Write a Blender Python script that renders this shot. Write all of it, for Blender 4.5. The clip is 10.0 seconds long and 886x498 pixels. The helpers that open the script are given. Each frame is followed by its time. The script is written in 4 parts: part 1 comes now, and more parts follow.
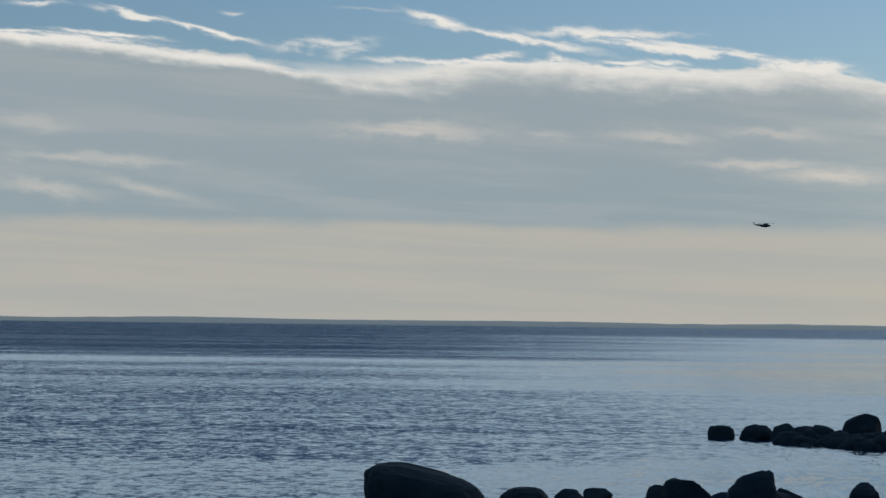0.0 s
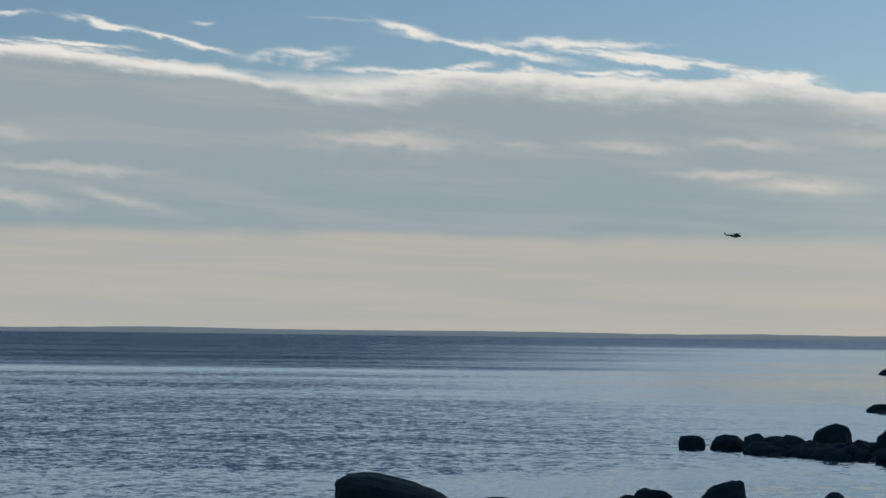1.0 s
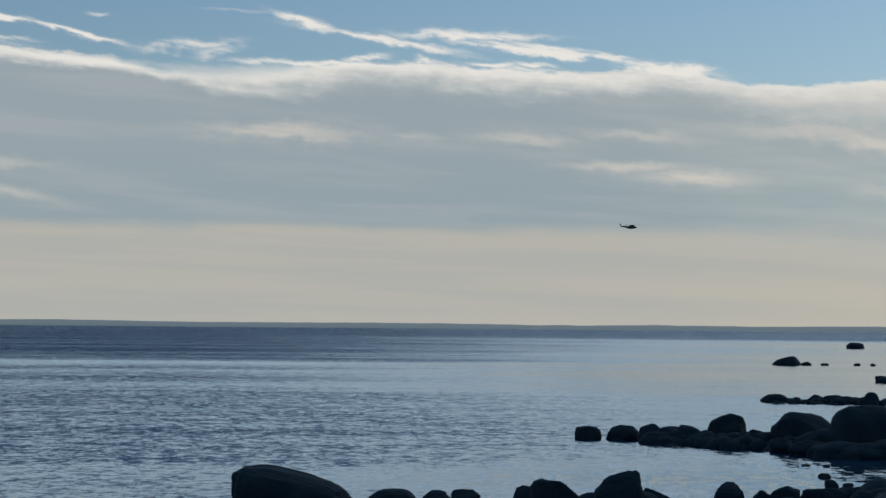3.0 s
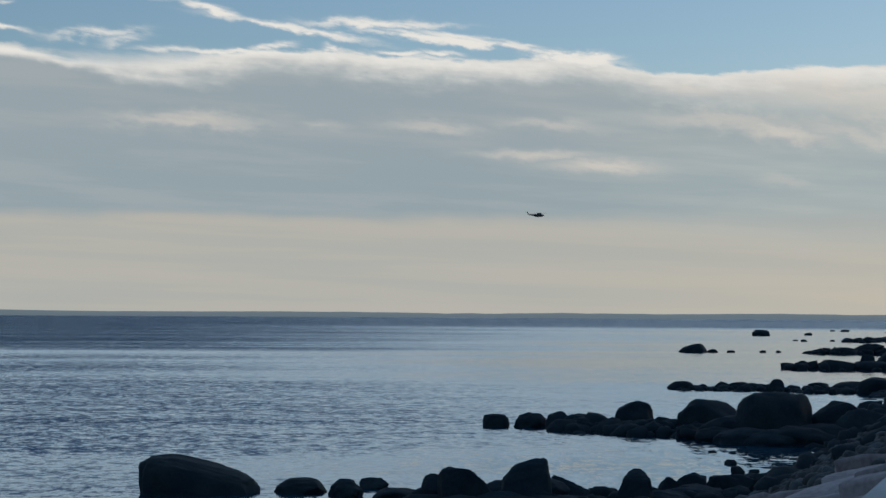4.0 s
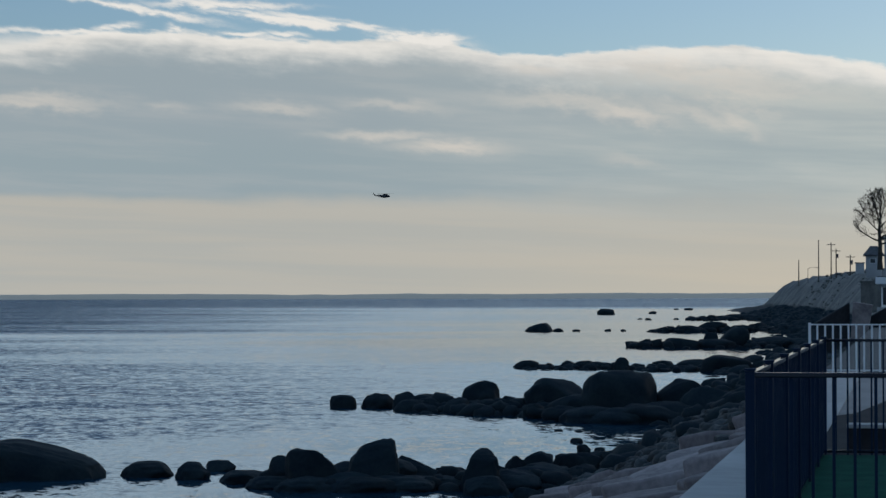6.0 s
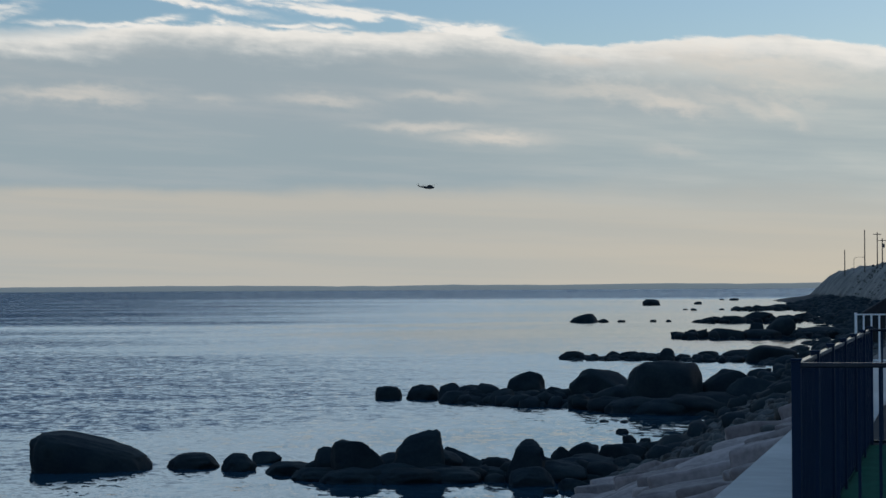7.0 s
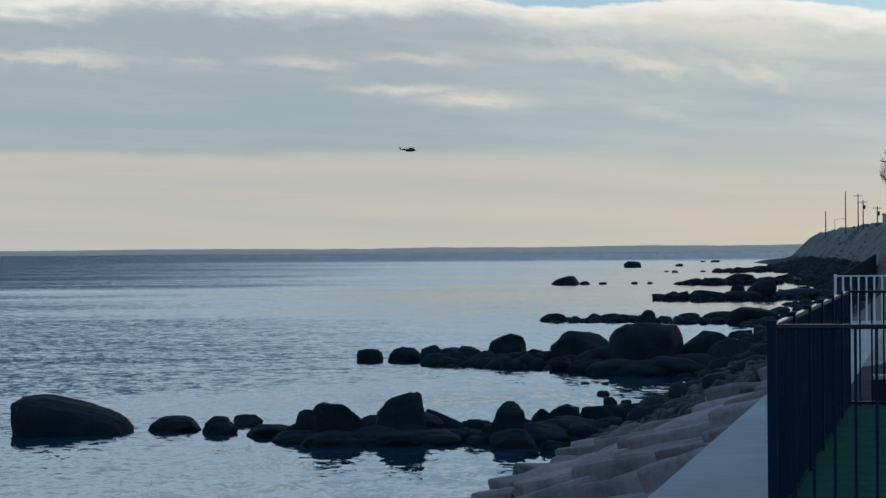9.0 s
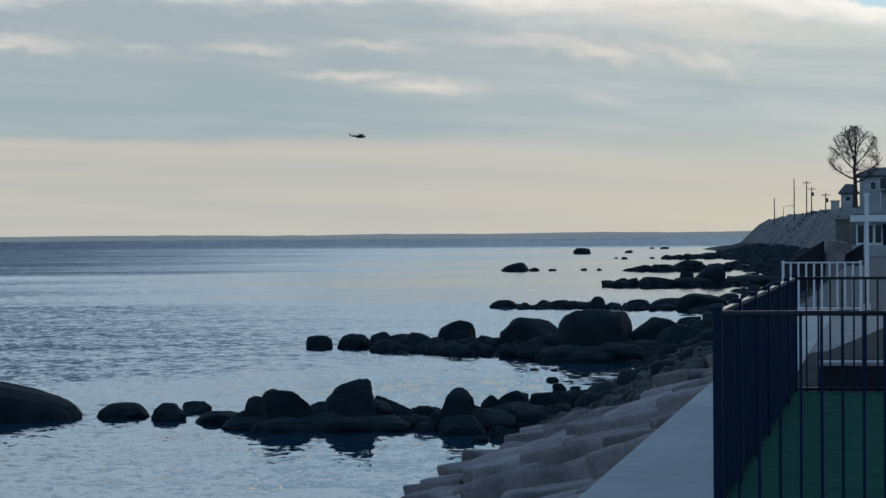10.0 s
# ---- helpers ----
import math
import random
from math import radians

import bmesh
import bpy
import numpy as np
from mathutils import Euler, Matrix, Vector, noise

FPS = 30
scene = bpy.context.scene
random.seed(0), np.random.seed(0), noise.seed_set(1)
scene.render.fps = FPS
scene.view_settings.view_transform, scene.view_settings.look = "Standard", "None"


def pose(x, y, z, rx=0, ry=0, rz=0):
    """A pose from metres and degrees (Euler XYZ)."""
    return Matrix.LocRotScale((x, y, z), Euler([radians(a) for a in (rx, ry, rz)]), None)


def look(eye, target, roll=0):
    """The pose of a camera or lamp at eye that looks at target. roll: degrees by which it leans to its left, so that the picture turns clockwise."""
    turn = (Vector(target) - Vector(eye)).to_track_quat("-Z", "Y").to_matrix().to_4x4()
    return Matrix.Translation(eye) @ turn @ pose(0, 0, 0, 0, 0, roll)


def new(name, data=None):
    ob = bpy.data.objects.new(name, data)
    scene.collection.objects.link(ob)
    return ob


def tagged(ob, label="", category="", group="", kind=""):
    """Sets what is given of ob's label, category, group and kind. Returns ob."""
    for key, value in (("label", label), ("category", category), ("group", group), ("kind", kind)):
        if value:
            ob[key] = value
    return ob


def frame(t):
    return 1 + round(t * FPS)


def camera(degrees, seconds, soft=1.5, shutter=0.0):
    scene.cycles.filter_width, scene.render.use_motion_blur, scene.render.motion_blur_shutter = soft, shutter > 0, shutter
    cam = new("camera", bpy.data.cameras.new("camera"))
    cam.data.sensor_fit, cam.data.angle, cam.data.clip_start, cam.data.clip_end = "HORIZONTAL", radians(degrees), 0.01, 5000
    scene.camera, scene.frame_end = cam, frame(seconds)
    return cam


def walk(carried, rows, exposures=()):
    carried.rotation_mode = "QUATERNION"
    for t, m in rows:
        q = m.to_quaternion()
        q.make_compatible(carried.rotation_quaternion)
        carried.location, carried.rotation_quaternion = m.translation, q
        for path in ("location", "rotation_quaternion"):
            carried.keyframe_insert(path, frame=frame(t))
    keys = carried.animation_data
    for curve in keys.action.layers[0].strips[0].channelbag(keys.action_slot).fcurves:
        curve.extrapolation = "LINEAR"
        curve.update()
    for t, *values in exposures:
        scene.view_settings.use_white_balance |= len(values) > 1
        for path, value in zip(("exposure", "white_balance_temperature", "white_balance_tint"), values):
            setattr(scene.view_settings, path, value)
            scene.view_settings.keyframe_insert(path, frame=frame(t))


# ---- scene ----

# ---------- camera: a hand-held pan from one standing place ----------
cam = camera(21.62, 10.0)
EYE = Vector((0, 0, 6.7))


def aim(yaw, pitch, roll, side=0.0):
    """The eye's pose for a bearing to the right of +y, a tilt upwards and a lean, in degrees; side: metres to the right."""
    a, b = radians(yaw), radians(pitch)
    way = Vector((math.sin(a) * math.cos(b), math.cos(a) * math.cos(b), math.sin(b)))
    eye = EYE + Vector((math.cos(a), -math.sin(a), 0)) * side
    return look(eye, eye + way * 10, roll)


walk(cam, [
    (0.00, aim(-0.000, 1.808, 0.678)),
    (0.25, aim(0.150, 1.875, 0.683)),
    (0.50, aim(0.312, 1.940, 0.688)),
    (0.75, aim(0.499, 2.007, 0.688)),
    (1.00, aim(0.709, 2.064, 0.690)),
    (1.25, aim(0.943, 2.103, 0.704)),
    (1.50, aim(1.202, 2.124, 0.713)),
    (1.75, aim(1.487, 2.125, 0.699)),
    (2.00, aim(1.795, 2.106, 0.674)),
    (2.25, aim(2.117, 2.063, 0.649)),
    (2.50, aim(2.469, 2.008, 0.617)),
    (2.75, aim(2.854, 1.950, 0.569)),
    (3.00, aim(3.267, 1.885, 0.504)),
    (3.25, aim(3.724, 1.816, 0.435)),
    (3.50, aim(4.246, 1.746, 0.376)),
    (3.75, aim(4.851, 1.679, 0.338)),
    (4.00, aim(5.545, 1.614, 0.328)),
    (4.25, aim(6.309, 1.532, 0.289)),
    (4.50, aim(7.080, 1.446, 0.227)),
    (4.75, aim(7.822, 1.365, 0.133)),
    (5.00, aim(8.490, 1.295, 0.052)),
    (5.25, aim(9.007, 1.242, 0.029)),
    (5.50, aim(9.307, 1.202, -0.008)),
    (5.75, aim(9.406, 1.173, -0.055)),
    (6.00, aim(9.343, 1.149, -0.104)),
    (6.25, aim(9.155, 1.126, -0.144)),
    (6.50, aim(8.860, 1.100, -0.173)),
    (6.75, aim(8.532, 1.032, -0.225)),
    (7.00, aim(8.237, 0.933, -0.291)),
    (7.25, aim(8.017, 0.819, -0.363, 0.004)),
    (7.50, aim(7.874, 0.692, -0.423, 0.010)),
    (7.75, aim(7.823, 0.558, -0.441, 0.015)),
    (8.00, aim(7.858, 0.423, -0.443, 0.020)),
    (8.25, aim(7.989, 0.298, -0.447, 0.024)),
    (8.50, aim(8.185, 0.184, -0.447, 0.028)),
    (8.75, aim(8.416, 0.092, -0.444, 0.031)),
    (9.00, aim(8.686, 0.008, -0.443, 0.034)),
    (9.25, aim(8.996, -0.077, -0.458, 0.039)),
    (9.50, aim(9.319, -0.161, -0.465, 0.044)),
    (9.75, aim(9.622, -0.247, -0.442, 0.049)),
    (10.00, aim(9.921, -0.333, -0.410, 0.053)),
], exposures=((0.0, 0.0), (5.0, 0.0), (10.0, 0.25)))

# ---------- sky, clouds, sun ----------
world = bpy.data.worlds.new("dusk_sky")
scene.world = world
world.use_nodes = True
NT = world.node_tree
NT.nodes.clear()


def m(op, a, b=0.0, c=0.0, tree=None):
    """A math node; a, b and c are sockets or numbers."""
    tree = tree or NT
    n = tree.nodes.new("ShaderNodeMath")
    n.operation = op
    for i, v in enumerate((a, b, c)):
        if isinstance(v, (int, float)):
            n.inputs[i].default_value = v
        else:
            tree.links.new(v, n.inputs[i])
    return n.outputs[0]


def ramp01(value, lo, hi, tree=None):
    """A smooth step from 0 at lo to 1 at hi."""
    tree = tree or NT
    n = tree.nodes.new("ShaderNodeMapRange")
    n.interpolation_type = "SMOOTHERSTEP"
    for i, v in ((0, value), (1, lo), (2, hi)):
        if isinstance(v, (int, float)):
            n.inputs[i].default_value = v
        else:
            tree.links.new(v, n.inputs[i])
    return n.outputs[0]


def mixc(fac, a, b, tree=None):
    tree = tree or NT
    n = tree.nodes.new("ShaderNodeMix")
    n.data_type = "RGBA"
    for i, v in ((0, fac), (6, a), (7, b)):
        if isinstance(v, (int, float)):
            n.inputs[i].default_value = v
        elif isinstance(v, tuple):
            n.inputs[i].default_value = (*v, 1)
        else:
            tree.links.new(v, n.inputs[i])
    return n.outputs[2]


geo = NT.nodes.new("ShaderNodeTexCoord")
sep = NT.nodes.new("ShaderNodeSeparateXYZ")
NT.links.new(geo.outputs["Generated"], sep.inputs[0])
AZ = m("MULTIPLY", m("ARCTAN2", sep.outputs[0], sep.outputs[1]), 57.29578)
EL = m("MULTIPLY", m("ARCSINE", sep.outputs[2]), 57.29578)


def sky_noise(sx, sy, scale, detail, off=0.0, shear=0.0):
    c = NT.nodes.new("ShaderNodeCombineXYZ")
    NT.links.new(m("MULTIPLY", AZ, sx), c.inputs[0])
    NT.links.new(m("MULTIPLY", m("ADD", EL, m("MULTIPLY", AZ, shear)), sy), c.inputs[1])
    c.inputs[2].default_value = off
    n = NT.nodes.new("ShaderNodeTexNoise")
    NT.links.new(c.outputs[0], n.inputs["Vector"])
    n.inputs["Scale"].default_value = scale
    n.inputs["Detail"].default_value = detail
    n.inputs["Roughness"].default_value = 0.55
    return n.outputs[0]


streak = sky_noise(0.16, 1.7, 1.0, 4, 3.1, 0.05)     # long thin streaks
billow = sky_noise(0.5, 1.1, 1.0, 6, 7.7, 0.06)      # torn edges
curl = sky_noise(1.4, 3.0, 1.0, 6, 1.3, 0.1)
fray = sky_noise(1.3, 9.0, 1.0, 5, 4.4, 0.16)        # fine combed fibres
CRISP, SOFT = [], []


def wisp(az, el, half, wide, slope, strength):
    """One drawn-out cirrus streak: torn and bright above the cloud deck, soft below its edge."""
    low = el < 5.6
    u = m("SUBTRACT", AZ, az)
    v = m("SUBTRACT", m("SUBTRACT", EL, el), m("MULTIPLY", u, slope))
    v = m("ADD", v, m("MULTIPLY", m("SUBTRACT", curl, 0.5), wide * (4.0 if low else 3.2)))
    a, b = m("MULTIPLY", u, 1 / (half * (1.0 if low else 1.3))), m("MULTIPLY", v, 1 / (wide * (1.1 if low else 0.85)))
    q = m("ADD", m("POWER", m("ABSOLUTE", a), 2.2), m("MULTIPLY", b, b))
    (SOFT if low else CRISP).append(m("MULTIPLY", m("EXPONENT", m("MULTIPLY", q, -1.0)), strength * (1.05 if low else 1.0)))


def clouds():
    wisp(-7.61, 7.42, 0.83, 0.12, -0.178, 0.90)
    wisp(-5.84, 7.07, 1.02, 0.10, -0.216, 0.90)
    wisp(-10.00, 7.63, 0.61, 0.09, 0.012, 0.60)
    wisp(-5.29, 7.53, 0.29, 0.07, -0.026, 0.50)
    wisp(-0.19, 7.45, 0.66, 0.14, -0.272, 0.90)
    wisp(1.80, 7.01, 1.73, 0.12, -0.160, 0.85)
    wisp(-1.67, 7.68, 1.03, 0.07, -0.055, 0.35)
    wisp(3.93, 7.15, 1.61, 0.17, -0.006, 0.80)
    wisp(5.67, 6.78, 1.97, 0.14, -0.103, 0.90)
    wisp(8.64, 6.36, 1.15, 0.19, -0.149, 0.90)
    wisp(-3.05, 6.81, 1.17, 0.19, 0.061, 0.60)
    wisp(4.98, 6.36, 1.53, 0.12, -0.078, 0.60)
    wisp(-0.79, 4.72, 1.91, 0.19, -0.010, 0.55)
    wisp(2.57, 4.64, 0.59, 0.10, -0.042, 0.30)
    wisp(5.35, 4.61, 1.17, 0.14, -0.083, 0.45)
    wisp(7.76, 3.95, 1.37, 0.10, -0.008, 0.55)
    wisp(9.54, 3.67, 1.21, 0.12, -0.023, 0.70)
    wisp(8.17, 4.70, 1.22, 0.12, -0.059, 0.40)
    wisp(-8.53, 3.88, 2.01, 0.12, -0.036, 0.45)
    wisp(-9.76, 3.19, 1.14, 0.17, -0.130, 0.45)
    wisp(-7.30, 3.21, 1.01, 0.12, -0.210, 0.40)
    wisp(-10.05, 4.73, 0.86, 0.16, -0.100, 0.30)
    wisp(-9.27, 6.80, 1.72, 0.16, -0.032, 0.80)
    wisp(-5.75, 6.40, 2.11, 0.14, -0.104, 0.70)
    wisp(13.90, 4.52, 1.09, 0.24, -0.206, 0.65)
    wisp(16.64, 4.23, 0.50, 0.17, -0.586, 0.55)
    wisp(16.56, 4.95, 1.29, 0.38, -0.094, 0.50)
    wisp(13.97, 3.29, 0.72, 0.12, -0.184, 0.30)
    wisp(5.34, 4.62, 1.03, 0.14, -0.100, 0.40)
    wisp(16.33, 5.16, 2.72, 0.28, -0.100, 0.45)
    wisp(15.66, 4.42, 1.52, 0.17, -0.253, 0.40)
    wisp(1.25, 6.52, 0.50, 0.16, 0.150, 0.90)
    wisp(2.75, 6.47, 0.20, 0.22, 0.000, 0.90)
    wisp(9.25, 6.32, 0.55, 0.16, 0.050, 0.90)
    wisp(0.30, 6.42, 1.30, 0.12, -0.020, 0.80)
    wisp(6.20, 6.78, 1.20, 0.10, -0.160, 0.80)
    wisp(7.30, 6.62, 0.90, 0.12, -0.120, 0.80)
    wisp(-8.30, 6.93, 1.10, 0.07, -0.060, 0.90)
    wisp(-10.40, 6.95, 0.90, 0.06, -0.020, 0.80)
    wisp(4.40, 6.42, 0.55, 0.09, 0.050, 0.90)
    wisp(5.50, 6.45, 0.45, 0.08, -0.100, 0.80)
    wisp(-1.20, 6.45, 0.90, 0.10, 0.000, 0.60)
    wisp(-2.40, 6.65, 0.50, 0.20, 0.100, 0.50)
    wisp(15.60, 5.40, 2.60, 0.32, -0.120, 0.55)
    wisp(12.60, 4.78, 1.90, 0.20, -0.050, 0.45)
    wisp(11.60, 5.55, 0.70, 0.10, -0.060, 0.50)


clouds()


def most(values):
    total = values[0]
    for v in values[1:]:
        total = m("MAXIMUM", total, v)
    return total


torn = ramp01(m("ADD", m("MULTIPLY", fray, 0.7), m("MULTIPLY", curl, 0.6)), 0.38, 0.75)
crisp = ramp01(m("MULTIPLY", most(CRISP), m("MULTIPLY_ADD", torn, 0.6, 0.45)), 0.0, 0.95)
soft = m("MULTIPLY", most(SOFT), m("MULTIPLY_ADD", torn, 0.35, 0.7))


def over_bearing(pairs):
    """A smooth height over the bearing, through (bearing, height) pairs."""
    n = NT.nodes.new("ShaderNodeValToRGB")
    n.color_ramp.interpolation = "B_SPLINE"
    lo, hi = pairs[0][0], pairs[-1][0]
    while len(n.color_ramp.elements) < len(pairs):
        n.color_ramp.elements.new(0.5)
    for e, (az, h) in zip(n.color_ramp.elements, pairs):
        e.position = (az - lo) / (hi - lo)
        e.color = (h / 10, h / 10, h / 10, 1)
    NT.links.new(m("MULTIPLY_ADD", AZ, 1 / (hi - lo), -lo / (hi - lo)), n.inputs[0])
    return m("MULTIPLY", n.outputs[0], 10.0)


# upper edge of the cloud deck
edge = over_bearing(((-14, 7.1), (-10.9, 6.98), (-7.7, 6.8), (-4.9, 6.5), (-3.6, 6.2), (-1.8, 6.25), (0.2, 6.38), (1.3, 6.62), (2.0, 6.45), (2.8, 6.6), (3.4, 6.4),
                     (6.5, 6.3), (8.0, 6.3), (9.2, 6.48), (10.2, 6.0), (11.5, 5.9), (12.9, 5.92), (14.3, 6.12), (16.8, 6.15), (18.2, 6.0), (21.5, 5.3), (30, 5.0)))
edge = m("ADD", edge, m("MULTIPLY", m("SUBTRACT", billow, 0.5), 0.30))
edge = m("ADD", edge, m("MULTIPLY", m("SUBTRACT", curl, 0.5), 0.28))
edge = m("ADD", edge, m("MULTIPLY", m("SUBTRACT", fray, 0.5), 0.14))
depth = m("SUBTRACT", edge, EL)
# bright overhead veil, unseen, added to raise the ambient light
veil = m("MULTIPLY", ramp01(sky_noise(0.02, 0.06, 1.0, 5, 5.0, 0.2), 0.3, 0.7), m("MULTIPLY", ramp01(EL, 28.0, 50.0), 0.75))
loose = m("MULTIPLY", m("ADD", AZ, 2.0), 0.55)
loose = m("EXPONENT", m("MULTIPLY", m("MULTIPLY", loose, loose), -1.0))     # a stretch where the edge frays into veil
deck = ramp01(depth, m("MULTIPLY_ADD", loose, -0.25, -0.05), m("MULTIPLY_ADD", loose, 0.3, 0.11))
# thin cirrus band added above the view, so calm water reflects brighter
high = m("MULTIPLY", ramp01(sky_noise(0.06, 0.25, 1.0, 6, 11.0, 0.3), 0.2, 0.5), m("MULTIPLY", ramp01(EL, 8.2, 9.6), ramp01(EL, 25.0, 9.0)))
white = (0.82, 0.79, 0.735)
grey = (0.305, 0.366, 0.400)
slate = (0.292, 0.362, 0.395)
cream = (0.482, 0.458, 0.404)
warm = (0.585, 0.515, 0.40)
east = ramp01(AZ, 9.0, 16.0)
# bright rim of the deck, broader where the cloud thickens to the right
rim = m("MULTIPLY", m("ADD", depth, m("MULTIPLY", m("SUBTRACT", m("ADD", streak, m("MULTIPLY", curl, 0.5)), 0.75), 0.7)), m("ADD", m("MULTIPLY_ADD", east, -0.25, 0.75), m("MULTIPLY", ramp01(AZ, -1.0, -5.0), 0.7)))
body = mixc(ramp01(rim, -0.16, 0.74), white, grey)
body = mixc(ramp01(EL, 4.6, 3.2), body, slate)
body = mixc(m("MULTIPLY", ramp01(streak, 0.42, 0.72), m("MULTIPLY_ADD", east, 0.15, 0.25)), body, (0.47, 0.475, 0.47))
line = m("ADD", EL, m("ADD", m("MULTIPLY", m("SUBTRACT", streak, 0.5), 0.5), m("MULTIPLY", m("SUBTRACT", billow, 0.5), 0.4)))
low = m("MULTIPLY", ramp01(line, m("MULTIPLY_ADD", east, 0.6, 2.66), m("MULTIPLY_ADD", east, -0.6, 2.16)), 0.86)
body = mixc(m("MULTIPLY", low, m("MULTIPLY_ADD", ramp01(sky_noise(0.10, 2.0, 1.0, 3, 21.0, 0.03), 0.35, 0.65), 0.22, 0.78)), body, cream)
body = mixc(m("MULTIPLY", ramp01(EL, 2.5, 0.2), m("MULTIPLY", ramp01(AZ, 2.0, 24.0), 0.6)), body, warm)
body = mixc(m("MULTIPLY", m("MULTIPLY", ramp01(AZ, 3.0, 22.0), m("MULTIPLY", ramp01(EL, 0.0, 4.0), ramp01(depth, 0.25, 0.9))), m("MULTIPLY_ADD", ramp01(streak, 0.1, 0.8), 0.45, 0.2)), body, (0.53, 0.565, 0.53))
away = ramp01(m("ABSOLUTE", m("SUBTRACT", AZ, 20.0)), 45.0, 120.0)   # dimmer and bluer away from the low sun
body = mixc(away, body, (0.15, 0.25, 0.39))
body = mixc(ramp01(EL, 7.5, 9.5), body, mixc(ramp01(EL, 20.0, 32.0), (0.54, 0.72, 0.87), (0.40, 0.68, 1.0)))
body = mixc(soft, body, (0.66, 0.61, 0.545))
body = mixc(crisp, body, (0.80, 0.775, 0.73))
sky = NT.nodes.new("ShaderNodeTexSky")
sky.sky_type = "NISHITA"
sky.sun_disc = False
sky.sun_elevation, sky.sun_rotation = radians(13), radians(55)
sky.altitude, sky.air_density, sky.dust_density, sky.ozone_density = 0, 1.0, 0.6, 3.0
clear = NT.nodes.new("ShaderNodeBackground")
tint = NT.nodes.new("ShaderNodeMix")
tint.data_type, tint.blend_type = "RGBA", "MULTIPLY"
tint.inputs[0].default_value = 1.0
NT.links.new(sky.outputs[0], tint.inputs[6])
tint.inputs[7].default_value = (0.80, 0.86, 0.95, 1)
NT.links.new(tint.outputs[2], clear.inputs[0])
clear.inputs[1].default_value = 0.103
cover = NT.nodes.new("ShaderNodeBackground")
NT.links.new(body, cover.inputs[0])
cover.inputs[1].default_value = 1.0
blend = NT.nodes.new("ShaderNodeMixShader")
NT.links.new(m("MAXIMUM", m("MAXIMUM", deck, crisp), m("MAXIMUM", high, veil)), blend.inputs[0])
NT.links.new(clear.outputs[0], blend.inputs[1])
NT.links.new(cover.outputs[0], blend.inputs[2])
wout = NT.nodes.new("ShaderNodeOutputWorld")
NT.links.new(blend.outputs[0], wout.inputs[0])

sun = new("sun", bpy.data.lights.new("sun", "SUN"))
sun.data.energy, sun.data.angle, sun.data.color = 0.25, radians(14), (1.0, 0.93, 0.85)
sun.matrix_world = look((math.sin(radians(55)) * 50, math.cos(radians(55)) * 50, 11.5 + 6.7), (0, 0, 6.7))

# ---------- materials ----------


def material(name, rough=0.8, metal=0.0):
    mat = bpy.data.materials.new(name)
    mat.use_nodes = True
    t = mat.node_tree
    b = t.nodes["Principled BSDF"]
    b.inputs["Roughness"].default_value = rough
    b.inputs["Metallic"].default_value = metal
    return mat, t, b


def tex(t, scale, detail=5, stretch=(1, 1, 1), space="Object"):
    c = t.nodes.new("ShaderNodeTexCoord")
    mp = t.nodes.new("ShaderNodeMapping")
    mp.inputs["Scale"].default_value = stretch
    t.links.new(c.outputs[space], mp.inputs[0])
    n = t.nodes.new("ShaderNodeTexNoise")
    n.inputs["Scale"].default_value, n.inputs["Detail"].default_value = scale, detail
    t.links.new(mp.outputs[0], n.inputs["Vector"])
    return n.outputs[0]


def bump(t, b, height, strength, distance):
    n = t.nodes.new("ShaderNodeBump")
    n.inputs["Strength"].default_value, n.inputs["Distance"].default_value = strength, distance
    t.links.new(height, n.inputs["Height"])
    t.links.new(n.outputs[0], b.inputs["Normal"])
    return n


def rough_stone(name, dark, light, scale, rough=0.8, relief=0.05, vary=0.3, space="Object", loose=False):
    """Stone, concrete, paint or soil: two scales of mottling, grain and a shade of its own for each piece."""
    mat, t, b = material(name, rough)
    big, fine = tex(t, scale, 4, space=space), tex(t, scale * 9, 6, space=space)
    f = m("ADD", m("MULTIPLY", ramp01(big, 0.3, 0.7, t), 0.65, 0, t), m("MULTIPLY", ramp01(fine, 0.3, 0.7, t), 0.35, 0, t), 0, t)
    col = mixc(f, dark, light, t)
    info = t.nodes.new("ShaderNodeNewGeometry" if loose else "ShaderNodeObjectInfo")
    hsv = t.nodes.new("ShaderNodeHueSaturation")
    t.links.new(m("MULTIPLY_ADD", info.outputs["Random Per Island" if loose else "Random"], vary, 1 - vary / 2, t), hsv.inputs["Value"])
    t.links.new(col, hsv.inputs["Color"])
    t.links.new(hsv.outputs[0], b.inputs["Base Color"])
    bump(t, b, m("ADD", big, m("MULTIPLY", fine, 0.4, 0, t), 0, t), 0.6, relief)
    return mat


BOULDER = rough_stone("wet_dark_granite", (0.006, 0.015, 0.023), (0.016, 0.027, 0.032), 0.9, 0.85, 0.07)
BLOCK = rough_stone("pink_grey_granite", (0.13, 0.108, 0.112), (0.27, 0.232, 0.232), 0.8, 0.9, 0.05, 0.4)
BOULDER.node_tree.nodes["Principled BSDF"].inputs["Specular IOR Level"].default_value = 0.1
RUBBLE = rough_stone("shingle", (0.008, 0.013, 0.016), (0.028, 0.034, 0.038), 1.6, 0.8, 0.08, 1.8, loose=True)
CONCRETE = rough_stone("cast_concrete", (0.30, 0.30, 0.30), (0.40, 0.40, 0.40), 0.5, 0.85, 0.01, 0.0)
WHITE = rough_stone("white_paint", (0.72, 0.73, 0.74), (0.82, 0.82, 0.82), 0.8, 0.5, 0.003, 0.0)
